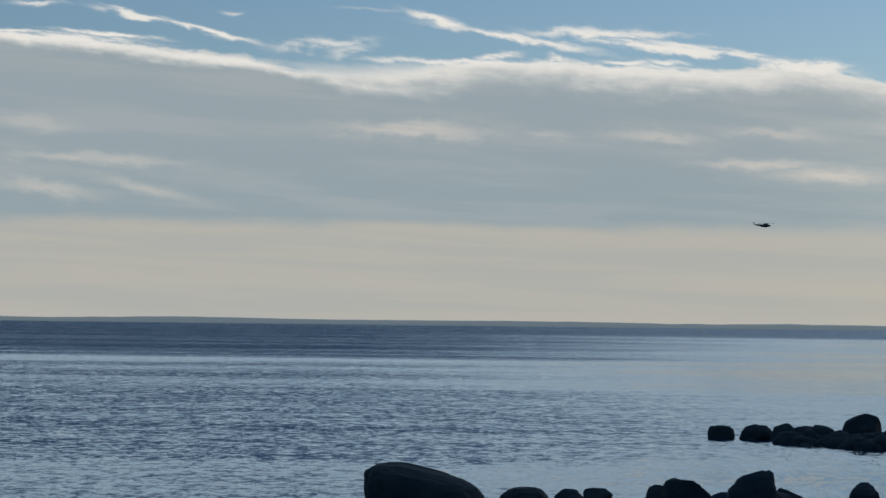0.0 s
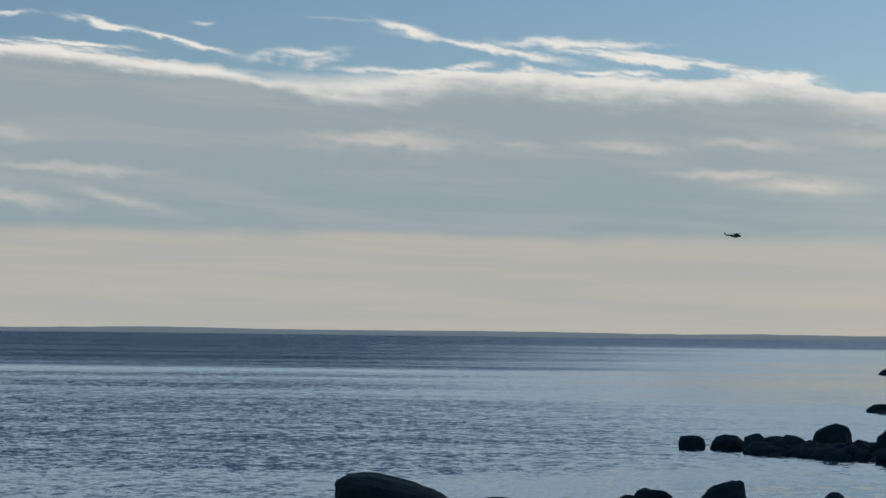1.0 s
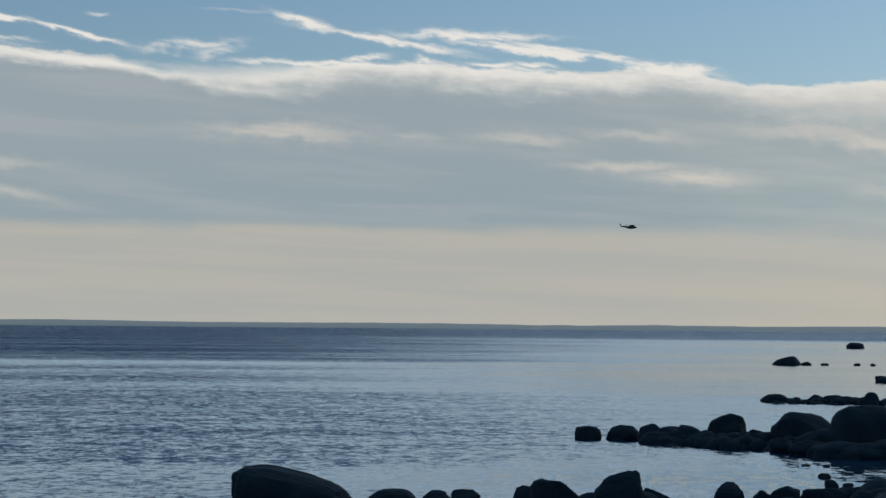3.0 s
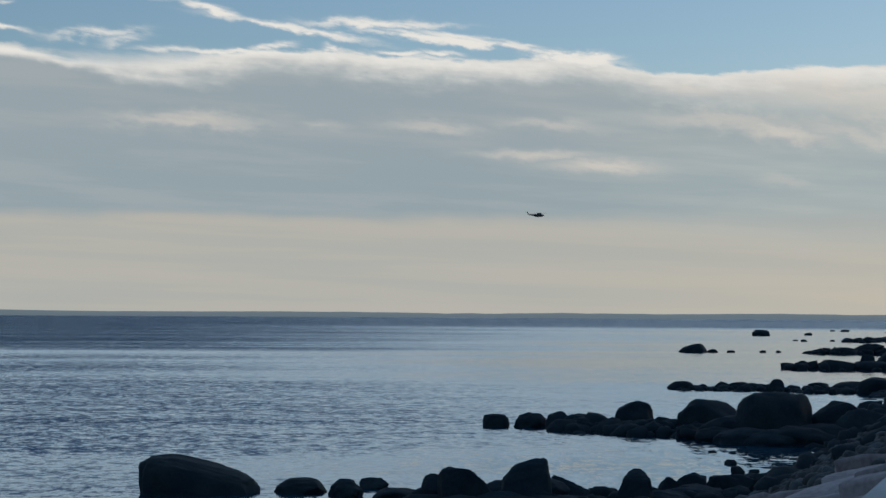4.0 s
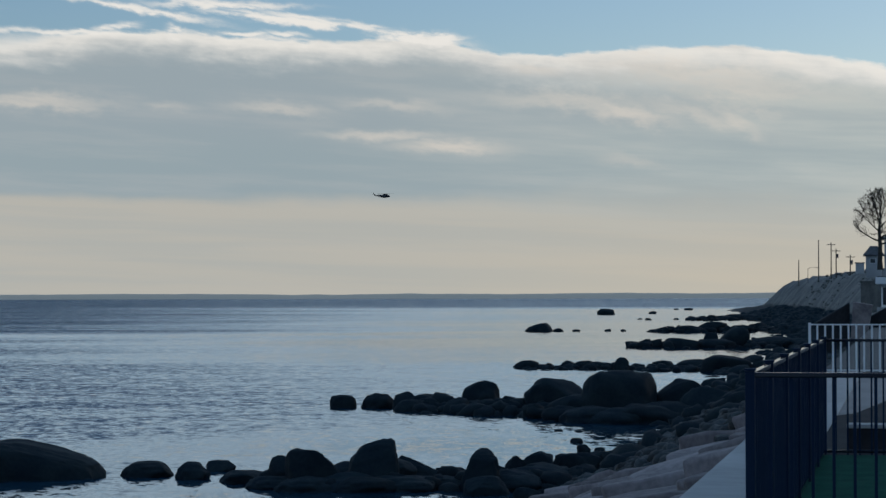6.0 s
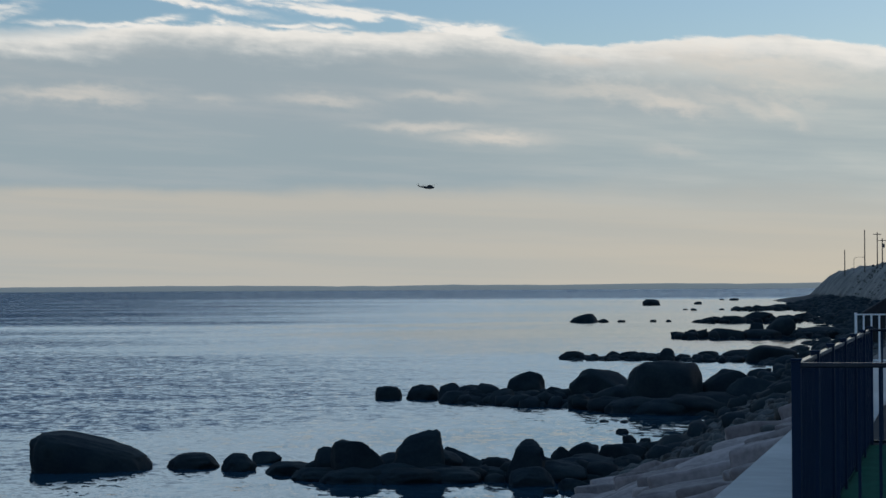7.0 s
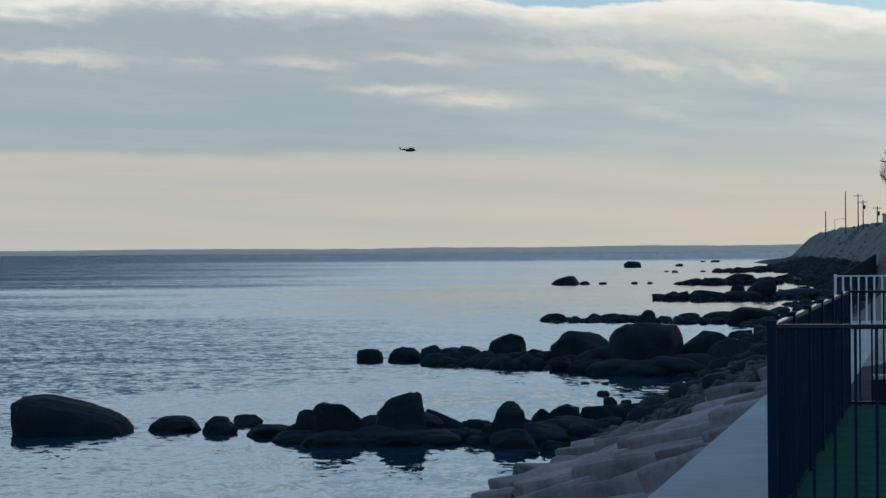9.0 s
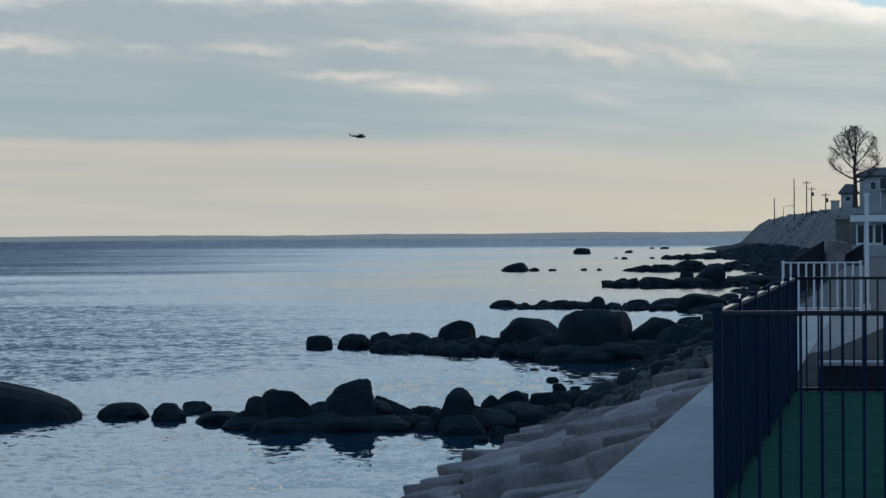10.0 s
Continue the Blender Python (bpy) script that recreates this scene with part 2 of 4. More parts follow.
TURF = rough_stone("artificial_turf", (0.006, 0.052, 0.038), (0.012, 0.082, 0.057), 3.0, 1.0, 0.02, 0.0)
TURF.node_tree.nodes["Principled BSDF"].inputs["Specular IOR Level"].default_value = 0.05
PAVING = rough_stone("worn_terrace_concrete", (0.17, 0.17, 0.175), (0.25, 0.245, 0.245), 0.6, 0.9, 0.01, 0.0)
DARKGREY = rough_stone("asphalt", (0.02, 0.021, 0.025), (0.04, 0.041, 0.046), 1.0, 0.95, 0.01, 0.0)
DARKGREY.node_tree.nodes["Principled BSDF"].inputs["Specular IOR Level"].default_value = 0.1
BLUFF = rough_stone("bluff_earth_and_grass", (0.06, 0.065, 0.065), (0.20, 0.19, 0.175), 0.16, 0.95, 0.3)


def tidal_dark():
    """Weed and wet darken the shore up to the splash line."""
    t = BLUFF.node_tree
    b = t.nodes["Principled BSDF"]
    old = b.inputs["Base Color"].links[0].from_socket
    g = t.nodes.new("ShaderNodeNewGeometry")
    xyz = t.nodes.new("ShaderNodeSeparateXYZ")
    t.links.new(g.outputs["Position"], xyz.inputs[0])
    f = ramp01(m("ADD", xyz.outputs[2], m("MULTIPLY", tex(t, 0.25, 4), 2.5, 0, t), 0, t), 5.2, 3.6, t)
    t.links.new(mixc(f, old, (0.016, 0.018, 0.02), t), b.inputs["Base Color"])


tidal_dark()
SCRUB = rough_stone("dry_scrub", (0.06, 0.062, 0.06), (0.17, 0.16, 0.145), 0.5, 0.95, 0.1)
BARK = rough_stone("bark", (0.03, 0.025, 0.02), (0.07, 0.06, 0.05), 2.0, 0.9, 0.03)
POLEWOOD = rough_stone("weathered_pole_wood", (0.05, 0.045, 0.04), (0.10, 0.09, 0.08), 1.0, 0.9, 0.01)
ROOF = rough_stone("grey_shingles", (0.06, 0.062, 0.068), (0.11, 0.11, 0.12), 1.5, 0.9, 0.03)
SIDING = rough_stone("pale_siding", (0.34, 0.35, 0.37), (0.46, 0.47, 0.48), 0.6, 0.7, 0.01, 0.0)
BLACKMETAL, _t, _b = material("black_powder_coat", 0.5, 0.0)
_b.inputs["Specular IOR Level"].default_value = 0.12
_b.inputs["Base Color"].default_value = (0.004, 0.017, 0.044, 1)
RAILMETAL, _t, _b = material("black_glossy_rail", 0.09, 0.0)
_b.inputs["Base Color"].default_value = (0.004, 0.007, 0.016, 1)
DARKGLASS, _t, _b = material("dark_window_glass", 0.08)
_b.inputs["Base Color"].default_value = (0.02, 0.025, 0.03, 1)
HELI = rough_stone("dark_grey_fuselage_paint", (0.02, 0.022, 0.026), (0.035, 0.036, 0.04), 0.4, 0.6, 0.003, 0.0)
# far land gives off an even glow in place of haze light
COAST, _t, _b = material("far_land_haze_glow", 1.0)
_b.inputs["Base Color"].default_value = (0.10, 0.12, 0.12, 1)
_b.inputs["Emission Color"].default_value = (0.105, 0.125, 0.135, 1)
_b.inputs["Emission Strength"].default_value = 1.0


def sea_material():
    """Wind ripples on the open water, calmer in the lee of the shore, with slicks between."""
    mat, t, b = material("sea_water", 0.09)
    b.inputs["Base Color"].default_value = (0.006, 0.034, 0.062, 1)
    b.inputs["IOR"].default_value = 1.33
    c = t.nodes.new("ShaderNodeTexCoord")

    def dot(v):
        d = t.nodes.new("ShaderNodeVectorMath")
        d.operation = "DOT_PRODUCT"
        t.links.new(c.outputs["Object"], d.inputs[0])
        d.inputs[1].default_value = v
        return d.outputs["Value"]

    out = dot((-math.cos(radians(20.7)), math.sin(radians(20.7)), 0))
    along = dot((math.sin(radians(20.7)), math.cos(radians(20.7)), 0))
    far2 = t.nodes.new("ShaderNodeVectorMath")
    far2.operation = "LENGTH"
    t.links.new(c.outputs["Object"], far2.inputs[0])
    reach = far2.outputs["Value"]
    slick = tex(t, 0.016, 4, (0.30, 1.3, 1.0))
    patch = tex(t, 0.09, 4, (0.35, 1.2, 1.0))
    sway = m("SUBTRACT", slick, 0.5, 0, t)
    r = m("MULTIPLY", reach, m("MULTIPLY_ADD", sway, 1.1, 1.0, t), 0, t)
    fan = m("DIVIDE", out, m("MAXIMUM", along, 20.0, 0, t), 0, t)
    fan = m("ADD", fan, m("MULTIPLY", sway, 0.22, 0, t), 0, t)
    wind = ramp01(fan, 0.09, 0.51, t)
    shore = ramp01(m("ADD", out, m("MULTIPLY", sway, 40, 0, t), 0, t), 8, 46, t)
    near = m("MULTIPLY", ramp01(r, 70, 150, t), ramp01(r, 420, 150, t), 0, t)
    open_ = m("MULTIPLY", ramp01(r, 280, 620, t), m("MULTIPLY_ADD", wind, 0.85, 0.15, t), 0, t)
    rim = ramp01(reach, 900, 1500, t)     # the wind-darkened line under the horizon
    open_ = m("MAXIMUM", open_, rim, 0, t)
    calm = ramp01(r, 130, 300, t)         # glassy sheltered water beyond the near ripples
    amp = m("MULTIPLY_ADD", shore, m("MULTIPLY_ADD", wind, 0.054, 0.016, t), 0.030, t)
    amp = m("MULTIPLY", amp, m("MULTIPLY_ADD", calm, m("MULTIPLY_ADD", wind, 1.15, -0.82, t), 1.0, t), 0, t)
    amp = m("ADD", amp, m("MULTIPLY", near, m("MULTIPLY_ADD", wind, 0.030, 0.045, t), 0, t), 0, t)
    amp = m("ADD", amp, m("MULTIPLY", open_, 0.20, 0, t), 0, t)
    t.links.new(m("MULTIPLY_ADD", open_, 0.18, 0.04, t), b.inputs["Roughness"])
    lines = m("MULTIPLY_ADD", ramp01(tex(t, 0.022, 6, (0.11, 1.0, 1.0)), 0.34, 0.66, t), 0.6, 0.70, t)
    far_ = ramp01(along, 130, 280, t)
    amp = m("MULTIPLY", amp, m("ADD", m("MULTIPLY", lines, far_, 0, t), m("SUBTRACT", 1.0, far_, 0, t), 0, t), 0, t)
    amp = m("MULTIPLY", amp, m("MULTIPLY_ADD", ramp01(patch, 0.3, 0.7, t), 0.3, 0.85, t), 0, t)

    def slopes(scale, stretch, detail):
        mp = t.nodes.new("ShaderNodeMapping")
        mp.inputs["Scale"].default_value = stretch
        t.links.new(c.outputs["Object"], mp.inputs[0])
        n = t.nodes.new("ShaderNodeTexNoise")
        n.inputs["Scale"].default_value, n.inputs["Detail"].default_value, n.inputs["Roughness"].default_value = scale, detail, 0.7
        t.links.new(mp.outputs[0], n.inputs["Vector"])
        v = t.nodes.new("ShaderNodeVectorMath")
        v.operation = "SUBTRACT"
        t.links.new(n.outputs["Color"], v.inputs[0])
        v.inputs[1].default_value = (0.5, 0.63, 0.5)   # fronts of the ripples lean shoreward
        return v.outputs[0]

    add = t.nodes.new("ShaderNodeVectorMath")
    add.operation = "ADD"
    t.links.new(slopes(0.85, (1.25, 0.9, 1.0), 4), add.inputs[0])
    t.links.new(slopes(2.1, (1.5, 1.0, 1.0), 3), add.inputs[1])
    sc = t.nodes.new("ShaderNodeVectorMath")
    sc.operation = "SCALE"
    t.links.new(add.outputs[0], sc.inputs[0])
    t.links.new(m("MULTIPLY", amp, 3.0, 0, t), sc.inputs["Scale"])
    flat_ = t.nodes.new("ShaderNodeVectorMath")
    flat_.operation = "MULTIPLY_ADD"
    t.links.new(sc.outputs[0], flat_.inputs[0])
    flat_.inputs[1].default_value = (0.6, 1.0, 0.0)
    flat_.inputs[2].default_value = (0, 0, 1)
    nrm = t.nodes.new("ShaderNodeVectorMath")
    nrm.operation = "NORMALIZE"
    t.links.new(flat_.outputs[0], nrm.inputs[0])
    t.links.new(nrm.outputs[0], b.inputs["Normal"])
    return mat


SEA = sea_material()

# ---------- plan: the sea wall runs along bearing 20.7 degrees; s is along it, n seaward ----------
BEAR = radians(20.7)
ALONG = Vector((math.sin(BEAR), math.cos(BEAR), 0))
SEAWARD = Vector((-math.cos(BEAR), math.sin(BEAR), 0))
FLOOR_Z = 5.02


def sn(s, n, z=0.0):
    return ALONG * s + SEAWARD * n + Vector((0, 0, z))


def at(bearing, dist, z=0.0):
    a = radians(bearing)
    return Vector((math.sin(a) * dist, math.cos(a) * dist, z))


def to_sn(v):
    return v.dot(ALONG), v.dot(SEAWARD)


def waterline(s):
    return np.interp(s, [-60, 300, 420, 500, 650, 800, 1000, 1050, 1150, 1500], [12.3, 12.3, 20, 26, 38, 52, 76, 60, -100, -400])


def foot_line(s):
    """Where the shore slope ends and the bluff or the terrace begins."""
    return np.minimum(np.interp(s, [200, 250, 320, 420, 700, 900, 1000], [1.9, 3, 4.5, 8, 30, 54, 61]), waterline(s) - 5)


def land_height(s, n):
    """Height of the ground: sea bed, sloped shore, terrace level, and the bluff of the headland."""
    w = waterline(s)
    bed = np.maximum(-0.14 * (n - w), -3.0)
    slope = np.clip((w - n) / np.maximum(w - 1.9, 1), 0, 1) * 4.75
    foot = foot_line(s)
    crest = np.interp(s, [200, 320, 450, 600, 700, 850, 945, 985, 1010], [4.75, 11.2, 11.8, 12.5, 13.0, 12.2, 11.0, 9.6, 3])
    shelf = np.clip((w - n) / np.maximum(w - foot, 1), 0, 1) * 2.5
    u = np.maximum(foot - n, 0)
    k = np.clip((s - 220) / 90, 0, 1)
    bluff = shelf + np.maximum(crest - 2.5, 0) * np.minimum(u / (7.5 + k * 1.0), 1.0) ** 0.9
    return np.where(n > w, bed, slope * (1 - k) + bluff * k)


def link(name, bm, mat, parent=None, label="", smooth=False):
    me = bpy.data.meshes.new(name)
    bm.to_mesh(me)
    bm.free()
    me.materials.append(mat)
    if smooth:
        me.polygons.foreach_set("use_smooth", [True] * len(me.polygons))
    ob = new(name, me)
    if parent is not None:
        ob.parent = parent
    if label:
        ob["label"] = label
    return ob


def part(name, bm, mat, parent, label="", smooth=False):
    return link(name, bm, mat, parent, label, smooth)


def thing(name, loc, turn=0.0):
    ob = new(name)
    ob.empty_display_size = 0.2
    ob.matrix_basis = pose(loc[0], loc[1], loc[2], 0, 0, turn)
    return ob


TURN = -20.7   # z turn that lays local y along the sea wall, local x landward


def box(x0, x1, y0, y1, z0, z1, bevel=0.0, bm=None):
    own = bm or bmesh.new()
    r = bmesh.ops.create_cube(own, size=1.0)
    for v in r["verts"]:
        v.co = Vector(((x0 + x1) / 2 + v.co.x * (x1 - x0), (y0 + y1) / 2 + v.co.y * (y1 - y0), (z0 + z1) / 2 + v.co.z * (z1 - z0)))
    if bevel:
        es = {e for v in r["verts"] for e in v.link_edges}
        bmesh.ops.bevel(own, geom=list(es), offset=bevel, segments=2, profile=0.6, affect="EDGES")
    return own


def grid_mesh(name, xs, ys, fn, mat):
    """A sheet over the lines xs and ys; fn gives the world place of each crossing."""
    verts = [tuple(fn(a, b)) for a in xs for b in ys]
    k = len(ys)
    faces = [(i * k + j, (i + 1) * k + j, (i + 1) * k + j + 1, i * k + j + 1) for i in range(len(xs) - 1) for j in range(k - 1)]
    me = bpy.data.meshes.new(name)
    me.from_pydata(verts, [], faces)
    me.materials.append(mat)
    me.polygons.foreach_set("use_smooth", [True] * len(me.polygons))
    return new(name, me)


# ---------- sea, ground, far coast ----------
def sea():
    bm = bmesh.new()
    bmesh.ops.create_circle(bm, cap_ends=True, radius=4900, segments=128)
    ob = link("water", bm, SEA)
    tagged(ob, "rippled grey-blue sea under an evening sky", "water", kind="structure")


sea()


def ground():
    ss = np.concatenate([np.arange(-60, 200, 6.0), np.arange(200, 480, 4.0), np.arange(480, 1120, 5.0), np.arange(1120, 1501, 60)])
    qs = np.concatenate([[-110, -60, -30, -15, -8, -4, -2, -1], np.linspace(0, 1, 15), 1 + np.array([0.4, 0.9, 1.5, 2.3, 3.4, 5, 7, 10, 14, 20, 30, 50, 80, 120, 200, 400])])

    def fn(s, q):
        w, f = float(waterline(s)), float(foot_line(s))
        n = w - q if q <= 0 else w + (f - w) * q if q <= 1 else f - (q - 1)
        z = float(land_height(s, n))
        p = sn(s, n, z)
        if n < 1.95 and s < 205:
            return p - Vector((0, 0, 0.25))
        if s < 130:
            p.z -= 0.75
        k = 0.3 if s < 200 else 0.9
        p.z += (noise.noise(p * 0.07) * k + (noise.noise(p * 0.5) * 0.25 if s < 200 else noise.noise(p * 0.16) * 0.8 + noise.noise(p * 0.4) * 0.3)) * min(1, max(0.15, z / 3 + 0.3))
        return p
    ob = grid_mesh("ground", ss, qs, fn, BLUFF)
    tagged(ob, "shore slope and grassy bluff of the headland", "ground", kind="structure")


ground()


def far_coast():
    bm = bmesh.new()
    rows = []
    for i in range(121):
        a = -14 + i * 38 / 120
        top = 10.4 + 4.0 * noise.noise(Vector((a * 0.25, 3, 0))) + 1.2 * noise.noise(Vector((a * 1.7, 9, 0)))
        p, q = at(a, 4700), at(a, 4780)
        rows.append([bm.verts.new(p + Vector((0, 0, -1))), bm.verts.new(at(a, 4720, top * 0.8)), bm.verts.new(q + Vector((0, 0, top))), bm.verts.new(at(a, 4850, -1))])
    for r0, r1 in zip(rows, rows[1:]):
        for j in range(3):
            bm.faces.new((r0[j], r1[j], r1[j + 1], r0[j + 1]))
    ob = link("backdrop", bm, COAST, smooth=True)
    tagged(ob, "thin strip of far low land, haze put in as a glow", "far coast", kind="structure")


far_coast()

# ---------- boulders of the spits ----------
BOULDERS = 0


def boulder(bearing, dist, w, h, squash=0.85, tilt=0.0, cut=1.0, boxy=0.8, name="boulder", label="dark wet granite boulder standing in the shallow sea", group=""):
    """A sea-worn rock of width w across the line of sight and height h above the water; tilt raises its one end."""
    global BOULDERS
    BOULDERS += 1
    rnd = random.Random(BOULDERS * 17)
    off = Vector((rnd.random() * 90, rnd.random() * 90, rnd.random() * 90))
    planes = []
    for _ in range(7):
        d = Vector((rnd.gauss(0, 1), rnd.gauss(0, 1), rnd.gauss(0.35, 0.7))).normalized()
        planes.append((d, rnd.uniform(0.62, 0.9)))
    bm = bmesh.new()
    bmesh.ops.create_icosphere(bm, subdivisions=5 if dist < 100 and w > 1 else 4 if dist < 160 else 3, radius=1.0)
    for v in bm.verts:
        d = v.co.normalized()
        p = d * (1 + 0.26 * noise.noise(d * 1.1 + off) + 0.15 * noise.noise(d * 2.4 + off))
        for ax in (0, 1, 2):
            p[ax] = math.copysign(abs(p[ax]) ** boxy, p[ax])
        for q, far in planes:
            over = p.dot(q) - far
            if over > 0:
                p -= q * over * 0.78 * cut
        p *= 1 + 0.03 * noise.noise(d * 7 + off) + 0.014 * noise.noise(d * 17 + off)
        if tilt:
            p.z = (p.z + 0.6) * (1 + tilt * p.x * 0.85) - 0.6
        v.co = p
    xs = [v.co.x for v in bm.verts]
    top, low = max(v.co.z for v in bm.verts), min(v.co.z for v in bm.verts)
    sx = w / (max(xs) - min(xs))
    mid = (max(xs) + min(xs)) / 2
    sz = h / 0.62 / (top - low)
    for v in bm.verts:
        v.co = Vector(((v.co.x - mid) * sx, v.co.y * sx * squash, (v.co.z - top) * sz + h))
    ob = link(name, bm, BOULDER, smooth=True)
    p = at(bearing, dist + w * 0.35)
    ob.matrix_basis = pose(p.x, p.y, 0, 0, 0, -bearing)
    tagged(ob, label, "boulder", group)
    return ob


# first boulder spit
boulder(-0.39, 85.8, 4.55, 1.39, tilt=-0.42, cut=0.25, boxy=0.5, label="large dark boulder with a steep end and sloping top", group="first boulder spit")
boulder(2.08, 86.5, 2.06, 0.55, group="first boulder spit")
boulder(3.19, 85.1, 1.32, 0.64, cut=0.4, boxy=1.0, group="first boulder spit")
boulder(3.88, 89.0, 1.15, 0.43, group="first boulder spit")
boulder(4.53, 83.2, 2.07, 0.45, group="first boulder spit")
boulder(5.50, 82.2, 1.5, 1.05, group="first boulder spit")
boulder(6.17, 80.3, 2.1, 1.40, boxy=0.65, group="first boulder spit")
boulder(7.65, 80.5, 2.05, 1.72, tilt=0.12, cut=0.6, boxy=0.62, group="first boulder spit")
boulder(7.64, 81.0, 3.06, 1.05, group="first boulder spit")
boulder(8.75, 82.8, 1.9, 0.98, tilt=-0.4, group="first boulder spit")
boulder(9.60, 83.1, 1.15, 0.53, group="first boulder spit")
boulder(10.25, 79.6, 1.55, 1.42, boxy=0.65, group="first boulder spit")
boulder(10.4, 77.9, 1.6, 0.62, group="first boulder spit")
boulder(11.13, 82.5, 1.10, 1.00, group="first boulder spit")
boulder(11.68, 83.7, 1.32, 1.08, group="first boulder spit")
boulder(12.69, 84.4, 2.26, 0.97, group="first boulder spit")
boulder(11.45, 76.1, 1.07, 0.39, group="first boulder spit")
boulder(10.86, 75.1, 0.51, 0.18, group="first boulder spit")
# second boulder spit
boulder(6.88, 138.2, 1.62, 0.80, cut=0.35, boxy=0.6, group="second boulder spit")
boulder(7.73, 137.8, 2.05, 0.90, cut=0.3, boxy=0.95, group="second boulder spit")
boulder(8.39, 136.1, 1.43, 1.06, group="second boulder spit")
boulder(8.52, 133.4, 1.95, 0.71, group="second boulder spit")
boulder(9.09, 135.8, 1.69, 0.86, group="second boulder spit")
boulder(9.62, 137.0, 0.97, 0.57, group="second boulder spit")
boulder(10.23, 134.1, 2.45, 1.80, group="second boulder spit")
boulder(10.96, 135.2, 1.32, 0.86, group="second boulder spit")
boulder(12.08, 130.4, 3.49, 2.06, group="second boulder spit")
boulder(12.74, 125.0, 3.80, 1.34, group="second boulder spit")
boulder(13.64, 125.0, 4.3, 2.65, cut=0.5, boxy=0.62, group="second boulder spit")
boulder(15.16, 126.9, 3.31, 2.13, group="second boulder spit")
boulder(15.77, 122.4, 3.34, 1.88, group="second boulder spit")
boulder(11.73, 131.1, 1.60, 0.73, group="second boulder spit")
for bb, dd, ww, hh in ((12.4, 124, 1.9, 0.8), (12.95, 122, 2.2, 0.85), (13.7, 121, 2.4, 0.8), (14.35, 121, 2.6, 1.0), (15.0, 121.5, 2.6, 1.1)):
    boulder(bb, dd, ww * 1.5, hh, cut=0.5, boxy=0.9, group="second boulder spit")
for bb, dd, ww, hh in ((5.3, 80.6, 1.6, 0.42), (6.0, 79.2, 1.6, 0.5), (6.9, 79.6, 1.7, 0.62), (7.5, 79.0, 1.8, 0.5), (8.2, 79.4, 1.7, 0.5), (9.2, 80.5, 1.6, 0.42), (11.0, 79.5, 1.6, 0.7), (11.9, 81.0, 1.8, 0.75)):
    boulder(bb, dd, ww * 1.5, hh, cut=0.5, boxy=0.9, group="first boulder spit")
# third boulder spit
boulder(11.40, 212.2, 2.53, 0.78, group="third boulder spit")
boulder(11.88, 211.9, 2.06, 0.41, group="third boulder spit")
boulder(12.46, 211.5, 1.91, 0.77, group="third boulder spit")
boulder(12.80, 211.2, 2.16, 0.77, group="third boulder spit")
boulder(13.20, 211.0, 2.06, 0.67, group="third boulder spit")
boulder(13.73, 207.5, 1.52, 1.16, group="third boulder spit")
boulder(14.10, 210.5, 1.54, 0.56, group="third boulder spit")
boulder(14.76, 211.7, 2.06, 0.77, group="third boulder spit")
boulder(15.45, 209.8, 3.32, 0.92, group="third boulder spit")
boulder(16.28, 203.2, 4.70, 1.48, group="third boulder spit")
# fourth boulder spit
boulder(14.07, 299.7, 2.55, 0.80, group="fourth boulder spit")
boulder(14.52, 299.1, 2.91, 0.87, group="fourth boulder spit")
boulder(15.22, 295.1, 5.03, 1.29, group="fourth boulder spit")
boulder(15.89, 300.7, 2.34, 1.90, group="fourth boulder spit")
boulder(16.46, 303.4, 4.43, 2.59, group="fourth boulder spit")
boulder(17.49, 309.0, 7.53, 1.20, group="fourth boulder spit")
boulder(15.98, 297.4, 5.79, 1.09, group="fourth boulder spit")
# fifth boulder spit
boulder(11.70, 431.3, 5.57, 1.58, tilt=0.55, group="fifth boulder spit")
boulder(12.19, 429.7, 2.09, 0.63, group="fifth boulder spit")
boulder(12.62, 431.8, 1.58, 0.37, group="fifth boulder spit")
boulder(13.40, 432.7, 1.26, 0.42, group="fifth boulder spit")
boulder(13.78, 431.6, 1.05, 0.42, group="fifth boulder spit")
boulder(14.73, 422.3, 6.17, 0.62, group="fifth boulder spit")
boulder(15.36, 420.6, 5.12, 1.23, group="fifth boulder spit")
boulder(15.94, 425.6, 5.70, 1.87, group="fifth boulder spit")
boulder(16.60, 423.9, 5.16, 1.34, group="fifth boulder spit")
boulder(17.08, 465.3, 3.40, 1.25, group="fifth boulder spit")
boulder(18.11, 380.1, 0.93, 0.56, group="fifth boulder spit")
# far skerries
boulder(13.36, 795.0, 6.20, 2.13, group="far skerries")
boulder(14.50, 830.0, 2.83, 1.01, group="far skerries")
boulder(15.08, 1060.3, 2.58, 0.65, group="far skerries")
boulder(15.38, 1034.8, 4.28, 1.01, group="far skerries")
boulder(14.40, 624.3, 1.82, 0.61, group="far skerries")
boulder(14.18, 640.2, 1.56, 0.39, group="far skerries")
boulder(15.08, 634.2, 1.54, 0.46, group="far skerries")
boulder(15.60, 616.8, 6.76, 0.90, group="far skerries")
boulder(16.19, 627.2, 7.64, 1.22, group="far skerries")
boulder(16.81, 652.8, 12.72, 1.43, group="far skerries")
